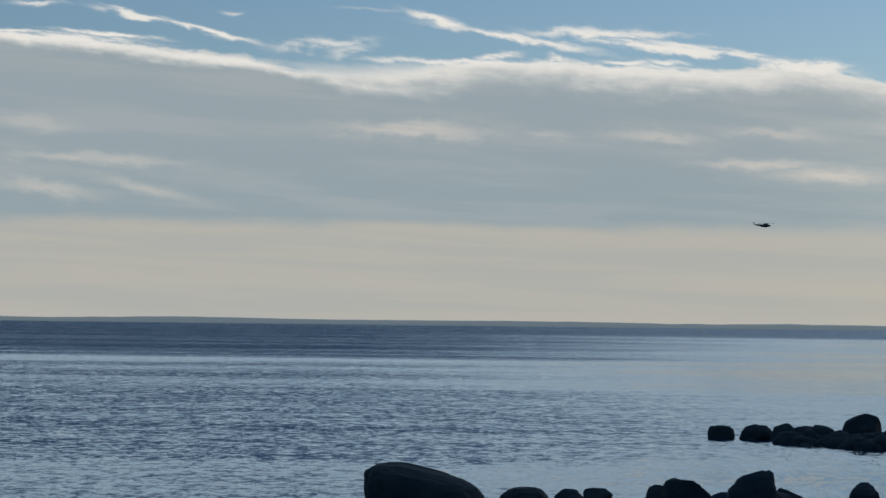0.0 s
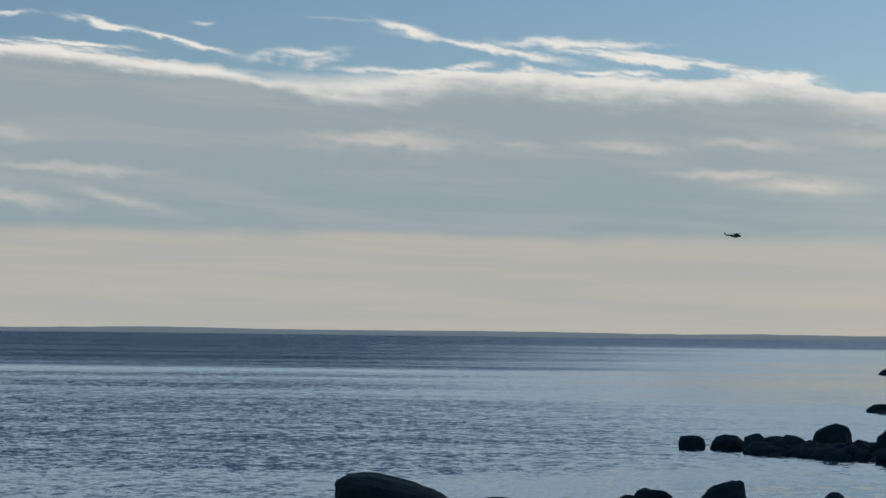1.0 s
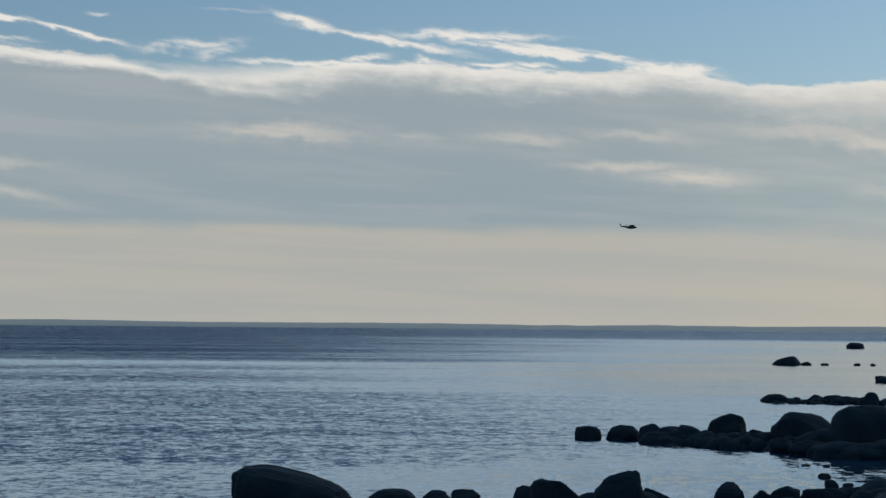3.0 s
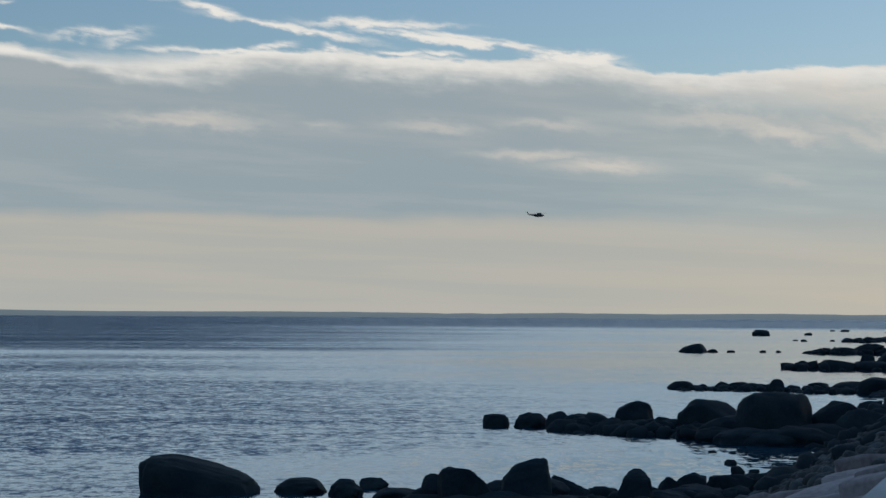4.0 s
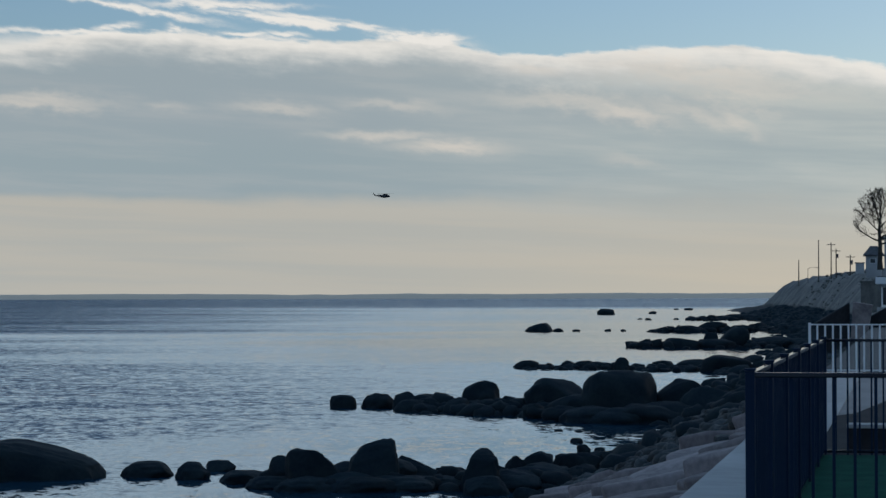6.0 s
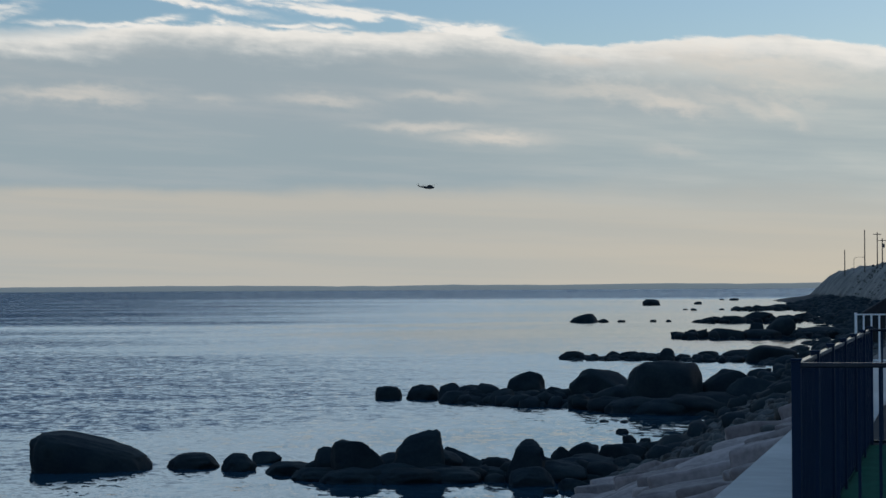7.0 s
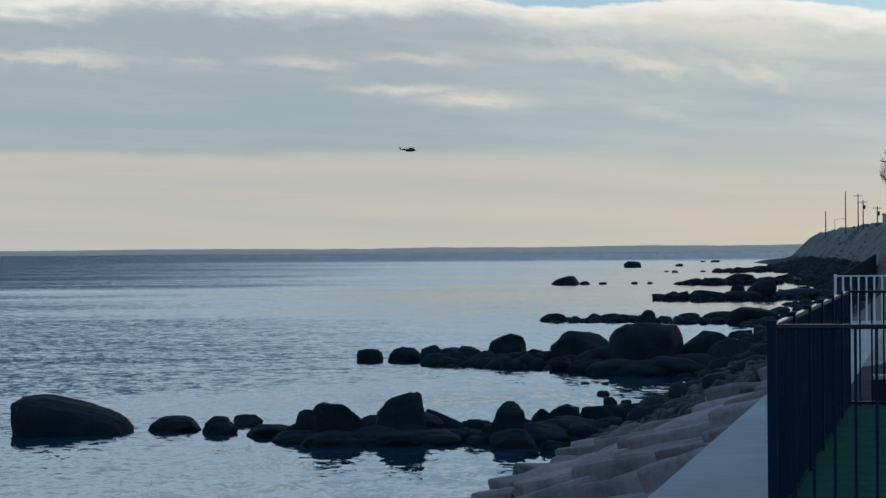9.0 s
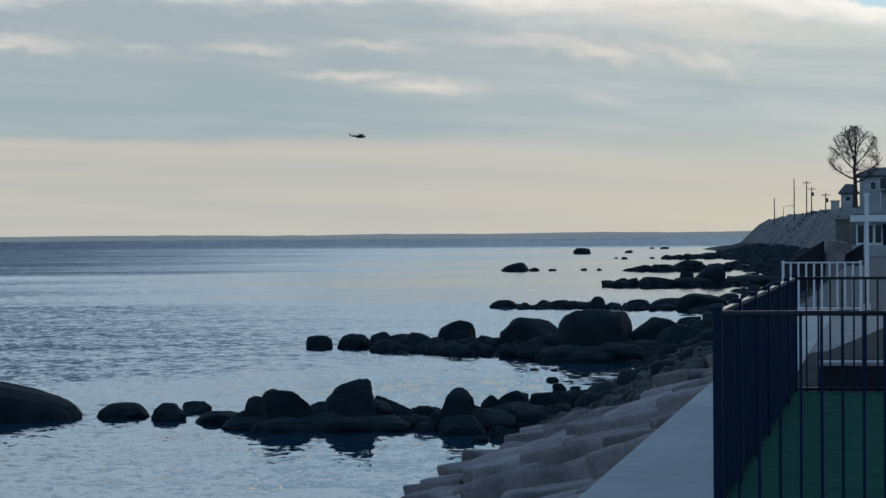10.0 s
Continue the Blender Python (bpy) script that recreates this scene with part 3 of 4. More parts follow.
# stones in the bay
boulder(12.19, 114.6, 0.47, 0.11, group="stones in the bay")
boulder(12.67, 114.1, 0.42, 0.11, group="stones in the bay")
boulder(12.63, 105.8, 0.62, 0.21, group="stones in the bay")
boulder(13.00, 113.6, 0.19, 0.08, group="stones in the bay")
boulder(13.40, 110.8, 0.27, 0.11, group="stones in the bay")
boulder(12.80, 99.6, 0.61, 0.32, group="stones in the bay")
boulder(13.19, 100.3, 0.49, 0.15, group="stones in the bay")


# ---------- sea wall cap, terrace and fences ----------
def slab(name, s0, s1, n0, n1, z0, z1, mat, label, cat):
    ob = link(name, box(-n1, -n0, s0, s1, z0, z1), mat)
    ob.matrix_basis = pose(0, 0, 0, 0, 0, TURN)
    return tagged(ob, label, cat, kind="structure")


slab("sea_wall", -30, 51.4, 1.0, 1.88, 3.2, 5.02, CONCRETE, "smooth pale concrete sea wall cap", "sea wall")
# unseen block, added only to keep the low sun off the black fence
slab("wall_landward", 26, 46, -14, -8, 4.5, 12.0, SIDING, "plain pale wall added out of view to shade the fence", "wall")
slab("pavement", -30, 205, -40, 1.0, 4.3, 5.0, PAVING, "pale concrete terrace behind the sea wall", "pavement")
slab("yard", 51.4, 204.9, -40, 1.9, 3.9, 5.012, RUBBLE, "dark worn ground behind the white railing", "ground")
slab("lawn", 8, 24.6, -6, 0.97, 4.9, 5.03, TURF, "dark green artificial turf inside the black fence", "artificial turf")


def fence_run(name, p0, p1, height, spacing, mat, bar, label, group):
    """A flat-topped metal fence between two (s, n) points."""
    a, b = sn(*p0, FLOOR_Z), sn(*p1, FLOOR_Z)
    L = (b - a).length
    root = thing(name, a, math.degrees(math.atan2(b.y - a.y, b.x - a.x)))
    tagged(root, label, "fence", group)
    part("top_rail", box(0, L, -0.02, 0.02, height - 0.03, height, 0.006), RAILMETAL if mat is BLACKMETAL else mat, root)
    part("bottom_rail", box(0, L, -0.016, 0.016, 0.03, 0.06, 0.004), RAILMETAL if mat is BLACKMETAL else mat, root)
    pk = None
    k = int(L / spacing)
    for i in range(1, k):
        if pk is None:
            pk = part("picket", box(-bar / 2, bar / 2, -bar / 2, bar / 2, 0.012, height - 0.01), mat, root)
            me = pk.data
        else:
            pk = new("picket", me)
            pk.parent = root
        pk.matrix_basis = pose(i * L / k, 0, 0)
    n = max(1, round(L / 1.85))
    me = None
    for i in range(n + 1):
        if me is None:
            bm = box(-0.028, 0.028, -0.028, 0.028, -0.02, height + 0.008, 0.004)
            box(-0.034, 0.034, -0.034, 0.034, height + 0.008, height + 0.024, 0.006, bm)
            ob = part("post", bm, mat, root)
            me = ob.data
        else:
            ob = new("post", me)
            ob.parent = root
        ob.matrix_basis = pose(i * L / n, 0, 0)
    return root


BLACK = "black powder-coated metal picket fence round green turf"
fence_run("metal_fence", (13.9, 0.93), (24.6, 0.88), 1.22, 0.12, BLACKMETAL, 0.018, BLACK, "black fence runs")
fence_run("metal_fence", (13.9, 0.93), (13.9, -3.6), 1.22, 0.12, BLACKMETAL, 0.018, BLACK, "black fence runs")
fence_run("metal_fence", (24.6, 0.88), (24.6, -5.6), 1.22, 0.12, BLACKMETAL, 0.018, BLACK, "black fence runs")
fence_run("white_railing", (51.0, 2.125), (51.0, 0.46), 1.05, 0.16, WHITE, 0.04, "white vinyl picket railing across the terrace", "")


# ---------- headland: poles, tree, house, cottage ----------
def utility_pole(bearing, dist, z, height, arm=True, box_on=False):
    p = at(bearing, dist, z)
    root = thing("utility_pole", p, 10)
    bm = bmesh.new()
    bmesh.ops.create_cone(bm, cap_ends=True, segments=10, radius1=0.17, radius2=0.12, depth=height + 1, matrix=Matrix.Translation((0, 0, height / 2 - 0.5)))
    part("pole", bm, POLEWOOD, root)
    if arm:
        part("crossarm", box(-1.2, 1.2, -0.06, 0.06, height - 0.6, height - 0.42), POLEWOOD, root)
    if box_on:
        bm = bmesh.new()
        bmesh.ops.create_cone(bm, cap_ends=True, segments=12, radius1=0.3, radius2=0.3, depth=1.0, matrix=Matrix.Translation((0.35, 0, height - 1.8)))
        part("transformer", bm, ROOF, root)
    tagged(root, "weathered wooden utility pole on the bluff", "utility pole", "poles on the bluff")


utility_pole(18.06, 640, 10.0, 6.2, False)
utility_pole(18.54, 620, 11.0, 10.1, False)
utility_pole(18.84, 600, 11.8, 8.2, True)
utility_pole(18.96, 600, 12.0, 6.4, True, True)
utility_pole(19.30, 560, 12.3, 3.9, True, True)



def street_lamp():
    root = thing("street_lamp", at(18.28, 615, 10.4), 0)
    bm = bmesh.new()
    tube(bm, Vector((0, 0, -0.6)), Vector((0, 0, 3.2)), 0.08, 0.06, 6)
    part("pole", bm, POLEWOOD, root)
    bm = bmesh.new()
    tube(bm, Vector((0, 0, 3.2)), Vector((1.2, 0, 3.5)), 0.05, 0.04, 6)
    tube(bm, Vector((1.2, 0, 3.5)), Vector((2.6, 0, 3.5)), 0.04, 0.04, 6)
    part("arm", bm, POLEWOOD, root)
    part("lamp_head", box(2.3, 2.9, -0.12, 0.12, 3.38, 3.5, 0.03), POLEWOOD, root)
    tagged(root, "slim street lamp with a bent arm on the bluff", "street lamp")


def gable(w, d, z0, z1, over=0.3, hip=0.0, thick=0.14):
    """A pitched roof over w by d, ridge along x, its ends drawn in by hip."""
    bm = bmesh.new()
    for lift in (0.0, thick):
        pts = [(-w / 2 - over, -d / 2 - over, z0), (w / 2 + over, -d / 2 - over, z0), (w / 2 + over, d / 2 + over, z0), (-w / 2 - over, d / 2 + over, z0),
               (-w / 2 - over + hip, 0, z1), (w / 2 + over - hip, 0, z1)]
        v = [bm.verts.new((x, y, z + lift)) for x, y, z in pts]
        for f in ((0, 1, 5, 4), (2, 3, 4, 5), (1, 2, 5), (3, 0, 4)):
            bm.faces.new([v[i] for i in f])
    bmesh.ops.recalc_face_normals(bm, faces=bm.faces)
    return bm


def window(parent, x, y, z, w, h, mat=None):
    fr = part("window", box(x - w / 2 - 0.08, x + w / 2 + 0.08, y - 0.06, y + 0.02, z - h / 2 - 0.08, z + h / 2 + 0.08, 0.01), WHITE, parent, "white window frame")
    part("pane", box(x - w / 2, x + w / 2, y - 0.08, y - 0.055, z - h / 2, z + h / 2), mat or DARKGLASS, fr, "dark glass pane")


def build_house():
    root = thing("house", at(20.80, 338, 11.2), -20.5)
    part("wall", box(-4, 4, -4, 4, -2, 3.4, 0.02), SIDING, root, "pale painted siding")
    part("roof", gable(8, 8, 3.4, 4.65, 0.45, 2.4), ROOF, root, "dark grey shingled hip roof")
    window(root, -2.1, -4.0, 2.1, 0.7, 1.0)
    window(root, -0.6, -4.0, 2.4, 1.1, 1.5)
    window(root, 1.6, -4.0, 2.4, 1.1, 1.5)
    part("porch_roof", box(-1.2, 4, -5.6, -4.01, 1.35, 1.55, 0.03), ROOF, root)
    for x in (-1.1, 0.8, 2.6):
        part("porch_post", box(x - 0.07, x + 0.07, -5.5, -5.36, -1.2, 1.34), WHITE, root)
    part("wing", box(-6.6, -4.45, -4.6, 0.0, -2, 1.0, 0.02), SIDING, root, "low pale side wing")
    bm = gable(2.2, 4.6, 1.0, 2.3, 0.4, 1.0)
    bmesh.ops.translate(bm, verts=bm.verts, vec=(-5.5, -2.3, 0))
    part("wing_roof", bm, ROOF, root, "dark shingled wing roof")
    window(root, -5.6, -4.6, 0.3, 0.7, 0.6)
    part("chimney", box(1.2, 1.8, 0.4, 1.0, 3.9, 5.5, 0.02), BLOCK, root)
    tagged(root, "pale two-storey house with dark hip roof on the bluff", "house")
    shed = thing("shed", at(19.53, 330, 10.6), -20)
    part("wall", box(-0.6, 0.6, -0.6, 0.6, -1, 0.5, 0.02), SIDING, shed)
    part("roof", box(-0.7, 0.7, -0.7, 0.7, 0.5, 0.62, 0.02), ROOF, shed)
    tagged(shed, "small pale shed beside the house", "shed")


build_house()


def build_cottage():
    root = thing("beach_cottage", at(20.92, 170, 5.0), -20.7)
    part("wall", box(-2.6, 3.4, -1.5, 3, 0.0, 2.45, 0.02), WHITE, root)
    part("fascia", box(-3.0, 3.6, -2.6, 3.2, 2.45, 2.95, 0.03), WHITE, root, "deep white roof fascia")
    part("roof", box(-2.9, 3.5, -2.5, 3.1, 2.955, 3.03, 0.02), ROOF, root)
    for i in range(3):
        fr = part("window", box(-2.55 + i * 0.62, -2.0 + i * 0.62, -1.56, -1.5, 0.9, 2.3, 0.01), WHITE, root)
        part("pane", box(-2.49 + i * 0.62, -2.06 + i * 0.62, -1.58, -1.555, 0.97, 2.23), DARKGLASS, fr)
    part("door", box(-0.72, -0.2, -1.58, -1.5, 0.0, 2.3, 0.01), BLACKMETAL, root, "dark door standing in the white front")
    part("deck_rail", box(-0.1, 3.3, -2.5, -2.42, 1.75, 1.83, 0.01), BLACKMETAL, root)
    for i in range(14):
        part("baluster", box(-0.05 + i * 0.25, 0.0 + i * 0.25, -2.48, -2.44, 0.8, 1.75), BLACKMETAL, root)
    part("deck", box(-2.9, 3.6, -2.6, -1.51, 0.0, 0.8, 0.02), CONCRETE, root)
    tagged(root, "white beach cottage with a deep fascia and dark door", "cottage")


build_cottage()


def tube(bm, a, b, ra, rb, sides=5):
    d = (b - a)
    if d.length < 1e-4:
        return
    q = d.to_track_quat("Z", "Y")
    ring = []
    for p, r in ((a, ra), (b, rb)):
        ring.append([bm.verts.new(p + q @ Vector((math.cos(i * 2 * math.pi / sides) * r, math.sin(i * 2 * math.pi / sides) * r, 0))) for i in range(sides)])
    for i in range(sides):
        j = (i + 1) % sides
        bm.faces.new((ring[0][i], ring[0][j], ring[1][j], ring[1][i]))


def bare_tree(p, height):
    """A leafless tree: tapered trunk, rising limbs and an oval haze of fine twigs."""
    rnd = random.Random(12)
    root = thing("tree", p)
    trunk, limbs, twigs = bmesh.new(), bmesh.new(), bmesh.new()
    stem = [Vector((0, 0, -0.8)), Vector((0, 0, 0.4)), Vector((0.05, 0, 0.22 * height)), Vector((-0.05, 0.1, 0.42 * height)), Vector((0.1, 0, 0.62 * height)), Vector((0.0, 0, 0.85 * height))]
    girth = (0.44, 0.33, 0.28, 0.22, 0.13, 0.05)
    for i in range(5):
        tube(trunk, stem[i], stem[i + 1], girth[i], girth[i + 1], 9)
    mid, rad = 0.60 * height, Vector((3.75, 3.75, 0.40 * height))

    def inside(v):
        return (v.x / rad.x) ** 2 + (v.y / rad.y) ** 2 + ((v.z - mid) / rad.z) ** 2 < 1 + rnd.uniform(-0.12, 0.08)

    def grow(a, way, length, r, level):
        pos, k = a.copy(), 4 if level == 0 else 3
        for i in range(k):
            lift = 0.12 if level < 2 else -0.05
            way = (way + Vector((rnd.uniform(-0.24, 0.24), rnd.uniform(-0.24, 0.24), rnd.uniform(-0.14, 0.14) + lift))).normalized()
            nxt = pos + way * length / k
            if not inside(nxt):
                way = (way * 0.6 + Vector((0, 0, mid)) * 0.06 - pos * 0.06 + Vector((0, 0, -0.3))).normalized()
                nxt = pos + way * length / k * 0.4
                if level > 1:
                    return
            r = max(r, 0.012)
            tube(limbs if level < 2 else twigs, pos, nxt, r * (1 - 0.2 * i), r * (1 - 0.2 * (i + 1)), 5 if level < 2 else 3)
            pos = nxt
            if level < 4:
                for _ in range(2 if level in (1, 3) else 1):
                    side = Vector((rnd.gauss(0, 1), rnd.gauss(0, 1), rnd.gauss(0.1, 0.5))).normalized()
                    grow(pos, (way * 0.8 + side * 0.7).normalized(), length * rnd.uniform(0.42, 0.65), r * 0.45, level + 1)
        if level < 4:
            grow(pos, way, length * 0.5, r * 0.5, level + 1)

    for i in range(11):
        a = i * 2.4 + rnd.uniform(-0.3, 0.3)
        f = 0.25 + 0.042 * i
        start = Vector((0, 0.02, f * height))
        grow(start, Vector((math.cos(a), math.sin(a), 0.25 + 0.11 * i)).normalized(), height * (0.37 - 0.010 * i), 0.15 - 0.006 * i, 0)
    part("trunk", trunk, BARK, root)
    part("limbs", limbs, BARK, root)
    part("crown", twigs, BARK, root, "haze of bare fine twigs")
    tagged(root, "tall leafless tree with a spreading crown beside the house", "tree")


street_lamp()
bare_tree(at(20.01, 322, 10.9), 10.6)


def helicopter(p, turn):
    root = thing("helicopter", p, turn)
    bm = bmesh.new()
    bmesh.ops.create_uvsphere(bm, u_segments=20, v_segments=12, radius=1.0)
    for v in bm.verts:
        x = v.co.x
        v.co = Vector((x * 4.9, v.co.y * 1.3 * (1 - 0.1 * x), v.co.z * (1.5 if v.co.z < 0 else 1.15) * (1 - 0.12 * abs(x))))
    part("fuselage", bm, HELI, root, smooth=True)
    bm = bmesh.new()
    tube(bm, Vector((-2.4, 0, 0.05)), Vector((-8.8, 0, 0.75)), 1.05, 0.36, 10)
    part("tail_boom", bm, HELI, root, smooth=True)
    bm = bmesh.new()
    for y in (-0.09, 0.09):
        bm.verts.new((-8.0, y, 0.7)), bm.verts.new((-8.9, y, 0.6)), bm.verts.new((-9.9, y, 2.5)), bm.verts.new((-9.2, y, 2.5))
    bmesh.ops.convex_hull(bm, input=bm.verts)
    part("tail_fin", bm, HELI, root)
    bm = bmesh.new()
    bmesh.ops.create_uvsphere(bm, u_segments=14, v_segments=8, radius=1.0)
    for v in bm.verts:
        v.co = Vector((v.co.x * 2.4 + 0.7, v.co.y * 0.75, v.co.z * 0.75 + 1.2))
    part("engine_housing", bm, HELI, root, smooth=True)
    bm = bmesh.new()
    tube(bm, Vector((0.6, 0, 1.3)), Vector((0.6, 0, 2.15)), 0.22, 0.16, 8)
    part("rotor_mast", bm, HELI, root)
    for i in range(5):
        a = i * 2 * math.pi / 5 + 0.2
        bm = box(0.3, 8.2, -0.2, 0.2, -0.03, 0.03, 0.01)
        ob = part("rotor_blade", bm, HELI, root)
        ob.matrix_basis = pose(0.6, 0, 2.1, 0, 2, math.degrees(a))
    for i in range(4):
        bm = box(0.05, 1.4, -0.02, 0.02, -0.09, 0.09)
        ob = part("tail_rotor_blade", bm, HELI, root)
        ob.matrix_basis = pose(-9.5, 0.16, 2.2, 0, i * 90 + 20, 0)
    for y in (-1.35, 1.35):
        bm = bmesh.new()
        bmesh.ops.create_uvsphere(bm, u_segments=10, v_segments=6, radius=0.45, matrix=Matrix.Translation((0.8, y, -0.75)))
        part("float_sponson", bm, HELI, root, smooth=True)
    part("cockpit_window", box(3.35, 4.1, -0.75, 0.75, 0.1, 0.5, 0.12), DARKGLASS, root)
    tagged(root, "dark grey helicopter flying level over the sea", "helicopter")


helicopter(at(7.9, 2000, 92.5), -7)

# ---------- terrace details ----------
def white_post():
    p = at(20.33, 51.6, 5.0)
    root = thing("white_post", p, TURN)
    part("shaft", box(-0.045, 0.045, -0.045, 0.045, 0, 2.5, 0.008), WHITE, root)
    part("cap", box(-0.065, 0.065, -0.065, 0.065, 2.5, 2.56, 0.012), WHITE, root)
    part("base", box(-0.075, 0.075, -0.075, 0.075, 0, 0.14, 0.012), WHITE, root)
    tagged(root, "slim tall white post beside the white railing", "post")


white_post()


# a flat dark grey polygon laid just above the pale terrace
def asphalt():
    bm = bmesh.new()
    for b_, d in ((18.65, 24.9), (18.65, 32.6), (19.4, 33.6), (20.7, 41.5), (23.5, 60.0), (30.0, 60.0), (30.0, 24.0)):
        bm.verts.new(at(b_, d, 5.012))
    bm.faces.new(bm.verts)
    bmesh.ops.recalc_face_normals(bm, faces=bm.faces)
    tagged(link("road", bm, DARKGREY), "dark flat patch crossing the pale terrace", "asphalt", kind="structure")


asphalt()
low = thing("low_wall", sn(25.8, 0.66, 5.0), TURN)
part("body", box(0.0, 6.0, 0.0, 0.28, 0.0, 0.24, 0.01), DARKGREY, low)
part("coping", box(-0.02, 6.02, -0.02, 0.30, 0.24, 0.285, 0.008), CONCRETE, low, "pale coping")
tagged(low, "low dark wall with a pale coping behind the fence", "wall")
ret = thing("retaining_wall", sn(238, 4.2, 3.5), TURN)
part("wall", box(-0.6, 6.0, 0, 12, 0, 4.4, 0.05), BLUFF, ret)
part("coping", box(-0.7, 6.1, -0.1, 12.1, 4.4, 4.6, 0.03), BLUFF, ret)
tagged(ret, "tall stone retaining wall below the house", "wall")

def prism(name, outline, dist, deep, mat, label, cat):
    """An upright solid behind an outline of (bearing, height) corners."""
    bm = bmesh.new()
    front = [bm.verts.new(at(b_, dist, z)) for b_, z in outline]
    back = [bm.verts.new(at(b_, dist + deep, z)) for b_, z in outline]
    bm.faces.new(front)
    bm.faces.new(back[::-1])
    for i in range(len(outline)):
        j = (i + 1) % len(outline)
        bm.faces.new((front[j], front[i], back[i], back[j]))
    bmesh.ops.recalc_face_normals(bm, faces=bm.faces)
    bmesh.ops.bevel(bm, geom=list(bm.edges), offset=0.04, segments=1, affect="EDGES")
    return tagged(link(name, bm, mat), label, cat)


prism("bank_wall", ((18.45, 2.2), (19.28, 3.2), (19.28, 6.32), (18.45, 5.25)), 120, 4, DARKGREY, "dark sloping wall along the shore steps", "wall")
prism("bank_wall", ((19.46, 3.6), (20.22, 4.6), (20.22, 6.12), (19.46, 5.2)), 122, 4, DARKGREY, "dark sloping wall on the landward side of the steps", "wall")
prism("stone_ramp", ((19.26, 3.2), (19.62, 3.6), (19.84, 6.2), (19.36, 6.36)), 118, 3, BLOCK, "pale rough stone ramp climbing between dark walls", "ramp")

# ---------- shingle and stones along the shore ----------
def stone_field(name, spots, mat, label, parent=None):
    """Many small rough stones in one mesh: spots are (place, size)."""
    base = bmesh.new()
    bmesh.ops.create_icosphere(base, subdivisions=2, radius=0.5)
    bv = np.array([v.co[:] for v in base.verts])
    bf = np.array([[v.index for v in f.verts] for f in base.faces])
    base.free()
    rg = np.random.default_rng(4)
    vs, fs = [], []
    for i, (p, size) in enumerate(spots):
        a = rg.uniform(0, 6.28)
        sc = np.array([1.0, rg.uniform(0.6, 0.95), rg.uniform(0.42, 0.8)]) * size
        k = rg.normal(0, 1, (3, 3))
        lump = 1 + 0.13 * np.sin(bv @ k[0] * 5 + a) + 0.10 * np.sin(bv @ k[1] * 7) + 0.03 * rg.uniform(-1, 1, len(bv))
        q = np.sign(bv) * (np.abs(bv * 2) ** 0.82) / 2 * lump[:, None] * sc
        c, d = math.cos(a), math.sin(a)
        q = np.stack([q[:, 0] * c - q[:, 1] * d, q[:, 0] * d + q[:, 1] * c, q[:, 2] + q[:, 0] * rg.uniform(-0.3, 0.3)], 1)
        vs.append(q + np.array(p))
        fs.append(bf + i * len(bv))
    me = bpy.data.meshes.new(name)
    me.from_pydata(np.concatenate(vs).tolist(), [], np.concatenate(fs).tolist())
    me.materials.append(mat)
    me.polygons.foreach_set("use_smooth", [True] * len(me.polygons))
    return tagged(new(name, me), label, "stones", kind="stuff")


def shore_stones():
    rg = random.Random(11)
    near, far = [], []
    while len(near) < 8500:
        s_ = 46 + 110 * rg.random() ** 1.2
        n_ = rg.uniform(2.0, 14.2)
        if s_ < 51 + (n_ - 3.6) * 2.9 + rg.uniform(-3, 3):
            continue
        size = rg.choice((0.2, 0.25, 0.3, 0.3, 0.4, 0.4, 0.55, 0.75))
        z = float(land_height(s_, n_)) - 0.5 + size * 0.2
        near.append((sn(s_, n_, z), size))
    while len(far) < 2600:
        s_ = 150 + 650 * rg.random()
        w = float(waterline(s_))
        n_ = min(max(w + rg.gauss(-4, 4), float(foot_line(s_)) + 1.5), w + 4)
        size = rg.choice((0.6, 0.9, 1.3, 1.8)) * (1 + s_ / 900)
        far.append((sn(s_, n_, float(land_height(s_, n_)) + size * 0.05), size))
    mid = []
    for _ in range(190):
        s_, n_ = rg.uniform(72, 150), rg.uniform(4.0, 13.0)
        size = rg.uniform(0.7, 1.7)
        if s_ > 54 + (n_ - 3.6) * 3.2:
            mid.append((sn(s_, n_, float(land_height(s_, n_)) - 0.55 + size * 0.15), size))
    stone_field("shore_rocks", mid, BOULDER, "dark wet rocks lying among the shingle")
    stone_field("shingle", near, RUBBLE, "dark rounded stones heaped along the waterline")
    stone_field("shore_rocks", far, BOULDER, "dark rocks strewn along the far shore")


shore_stones()


def spit_fill(name, b0, d0, b1, d1, count, spread, lo, hi):
    """Low dark rubble between the boulders of a spit."""
    rg = random.Random(int(d0 * 7))
    spots = []
    for _ in range(count):
        f = rg.random()
        p = at(b0, d0).lerp(at(b1, d1), f)
        size = rg.uniform(lo, hi)
        p += at(b0, 1.0) * rg.gauss(0, spread)
        p.z = rg.uniform(-0.25, 0.2) * size
        spots.append((p, size))
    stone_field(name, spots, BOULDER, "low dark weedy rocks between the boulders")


spit_fill("spit_rubble", 5.0, 82.5, 14.0, 82.0, 330, 1.2, 0.5, 1.5)
spit_fill("spit_rubble", 8.6, 136, 17.0, 122, 380, 1.8, 0.6, 1.9)
spit_fill("spit_rubble", 11.3, 213, 17.5, 205, 240, 2.0, 0.5, 1.4)
spit_fill("spit_rubble", 14.0, 300, 18.3, 310, 260, 4.0, 0.8, 2.0)
spit_fill("spit_rubble", 14.6, 424, 18.0, 440, 200, 6.0, 0.8, 2.4)
spit_fill("spit_rubble", 15.4, 620, 18.0, 640, 160, 10.0, 1.0, 3.0)

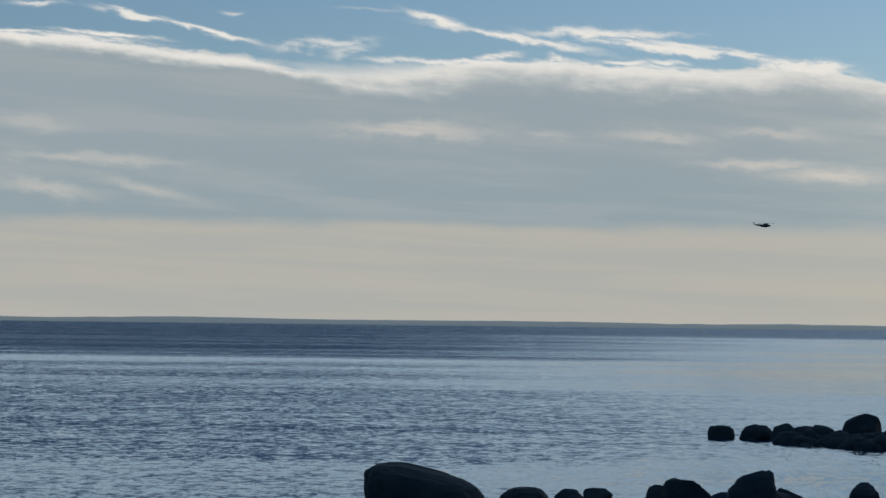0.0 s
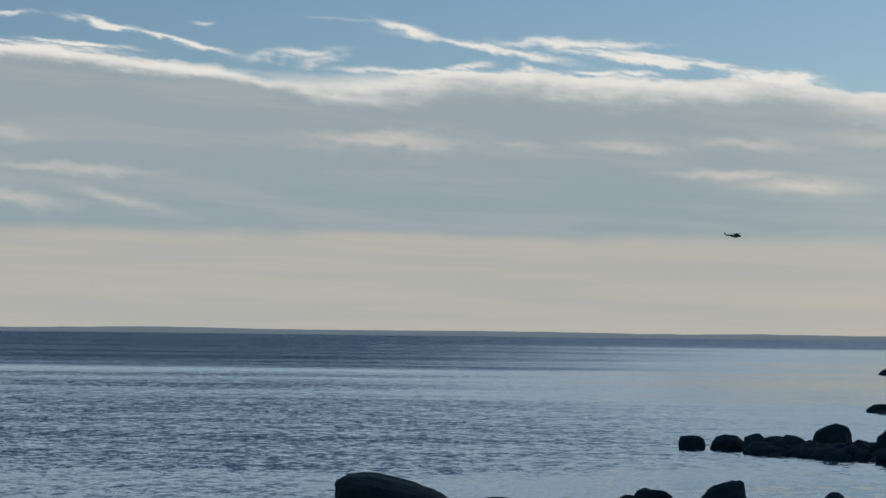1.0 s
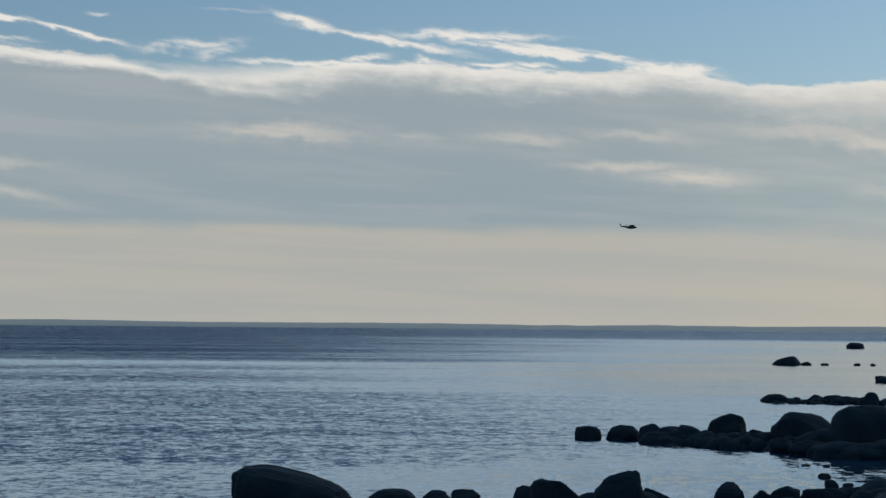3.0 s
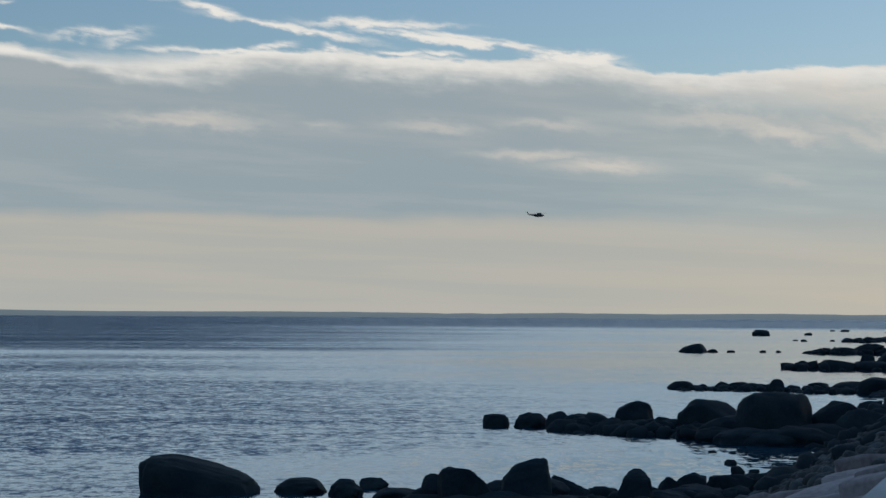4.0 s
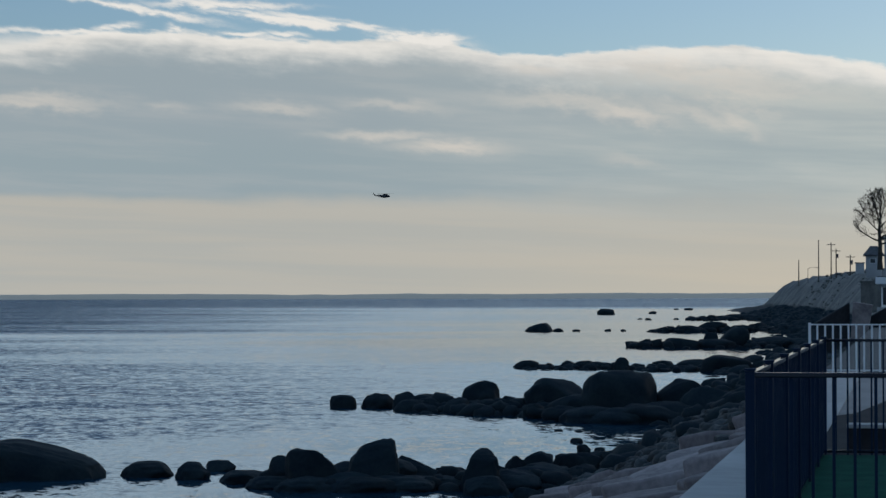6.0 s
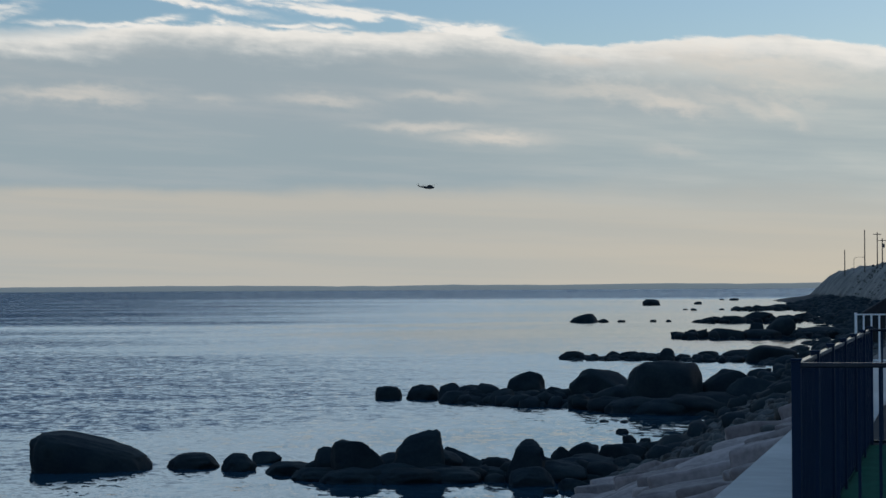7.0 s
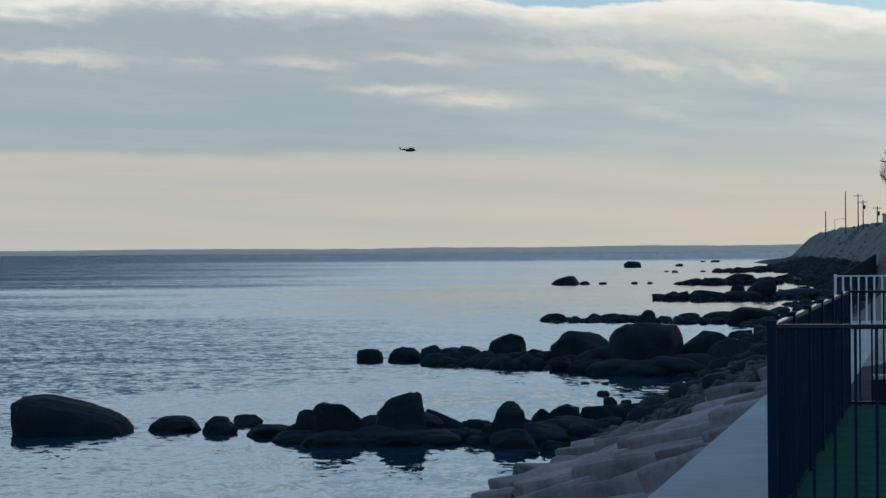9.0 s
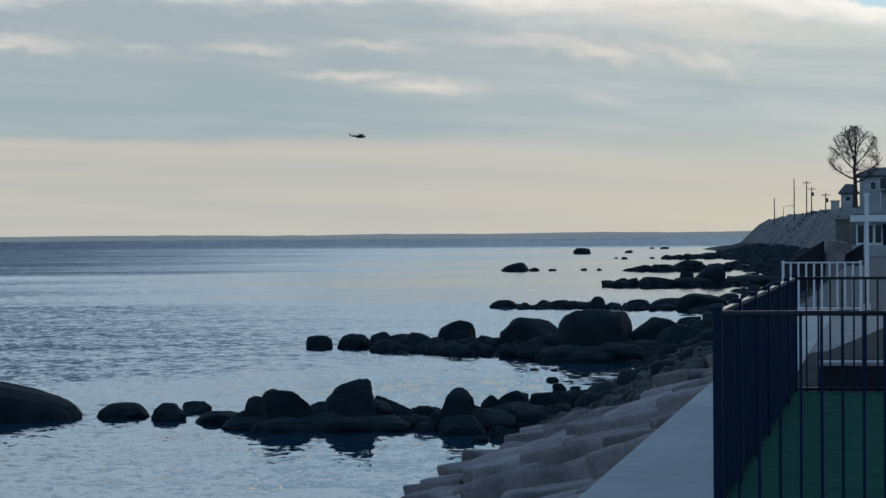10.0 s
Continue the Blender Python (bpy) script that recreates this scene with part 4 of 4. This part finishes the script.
def hedge():
    """Low scrub along the edge of the bluff below the house."""
    rg = random.Random(8)
    spots = []
    for _ in range(1500):
        b_ = rg.uniform(19.35, 20.9)
        lump = 0.5 + 0.5 * math.sin(b_ * 23) * math.sin(b_ * 9 + 1)
        p = at(b_, 314 + rg.gauss(0, 2.0))
        p.z = float(land_height(*to_sn(p))) + rg.random() ** 1.5 * (0.4 + 0.9 * lump)
        spots.append((p, rg.uniform(0.12, 0.34)))
    stone_field("scrub", spots, SCRUB, "grey-brown leafless scrub along the edge of the bluff")["category"] = "scrub"


hedge()


def bluff_scrub():
    """Scrub and half-buried stones over the flank of the headland."""
    rg = random.Random(31)
    spots = []
    for _ in range(900):
        s_ = rg.uniform(300, 760)
        n_ = float(foot_line(s_)) - 24 * rg.random() ** 1.4 + rg.uniform(0, 4)
        size = rg.choice((0.3, 0.5, 0.7, 1.0))
        spots.append((sn(s_, n_, float(land_height(s_, n_)) - size * 0.2), size))
    stone_field("scrub", spots, SCRUB, "grey-brown scrub and stones on the flank of the headland")["category"] = "scrub"


bluff_scrub()

# ---------- granite blocks of the shore slope ----------
def revetment():
    """Rough quarried slabs laid close on the slope, the lowest row stepping down to the water."""
    root = thing("revetment", sn(14, 1.9, 0), TURN)
    tagged(root, "pinkish grey granite blocks laid on the shore slope", "revetment", kind="structure")
    rg = random.Random(21)
    kinds = []
    for k in range(16):
        bm = box(-1.0, 1.0, -1.0, 1.0, -0.8, 0.34)
        for v in bm.verts:
            v.co += Vector((rg.uniform(-0.20, 0.20), rg.uniform(-0.24, 0.24), rg.uniform(-0.10, 0.10)))
        bmesh.ops.bevel(bm, geom=list(bm.edges), offset=rg.uniform(0.07, 0.14), segments=2, profile=0.6, affect="EDGES")
        bmesh.ops.subdivide_edges(bm, edges=[e for e in bm.edges if e.calc_length() > 0.8], cuts=2, use_grid_fill=True)
        off = Vector((rg.random() * 50, rg.random() * 50, 0))
        for v in bm.verts:
            c = v.co
            c += Vector((noise.noise(c + off), noise.noise(c + off + Vector((9, 0, 0))), 0.6 * noise.noise(c * 1.5 + off + Vector((0, 9, 0))))) * 0.13
        me = bpy.data.meshes.new("block")
        bm.to_mesh(me)
        bm.free()
        me.materials.append(BLOCK)
        me.polygons.foreach_set("use_smooth", [True] * len(me.polygons))
        kinds.append(me)
    base = root.matrix_basis.inverted()
    n_ = 2.5
    while n_ < 10.7:
        deep = rg.uniform(1.1, 1.75)              # size up the slope
        s_ = 13.0 + rg.uniform(0, 1.5)
        while s_ < 52 + (n_ - 3.6) * 2.6:
            run = rg.uniform(1.1, 3.0)             # size along the shore
            edge_n = n_ + rg.uniform(-0.22, 0.22)
            foot = edge_n > 9.5
            if s_ < 50 + (n_ - 3.6) * 2.6 + rg.uniform(-3, 2):
                ob = new("block", rg.choice(kinds))
                ob.parent = root
                z = float(np.clip((12.1 - edge_n) / 10.2, -0.1, 1)) * 4.6 - 0.42 + rg.uniform(-0.26, 0.22) + (0.12 if foot else 0)
                tilt = rg.uniform(-9, 0) if foot else -15 + rg.uniform(-7, 7)
                place = Matrix.Translation(sn(s_ + run / 2, edge_n, z)) @ pose(0, 0, 0, 0, 0, TURN) @ pose(0, 0, 0, rg.uniform(-10, 6), tilt, rg.uniform(-20, 20))
                ob.matrix_basis = base @ place @ Matrix.Diagonal((deep * 0.49, run * 0.46, rg.uniform(0.75, 1.1), 1))
            s_ += run
        n_ += deep


revetment()
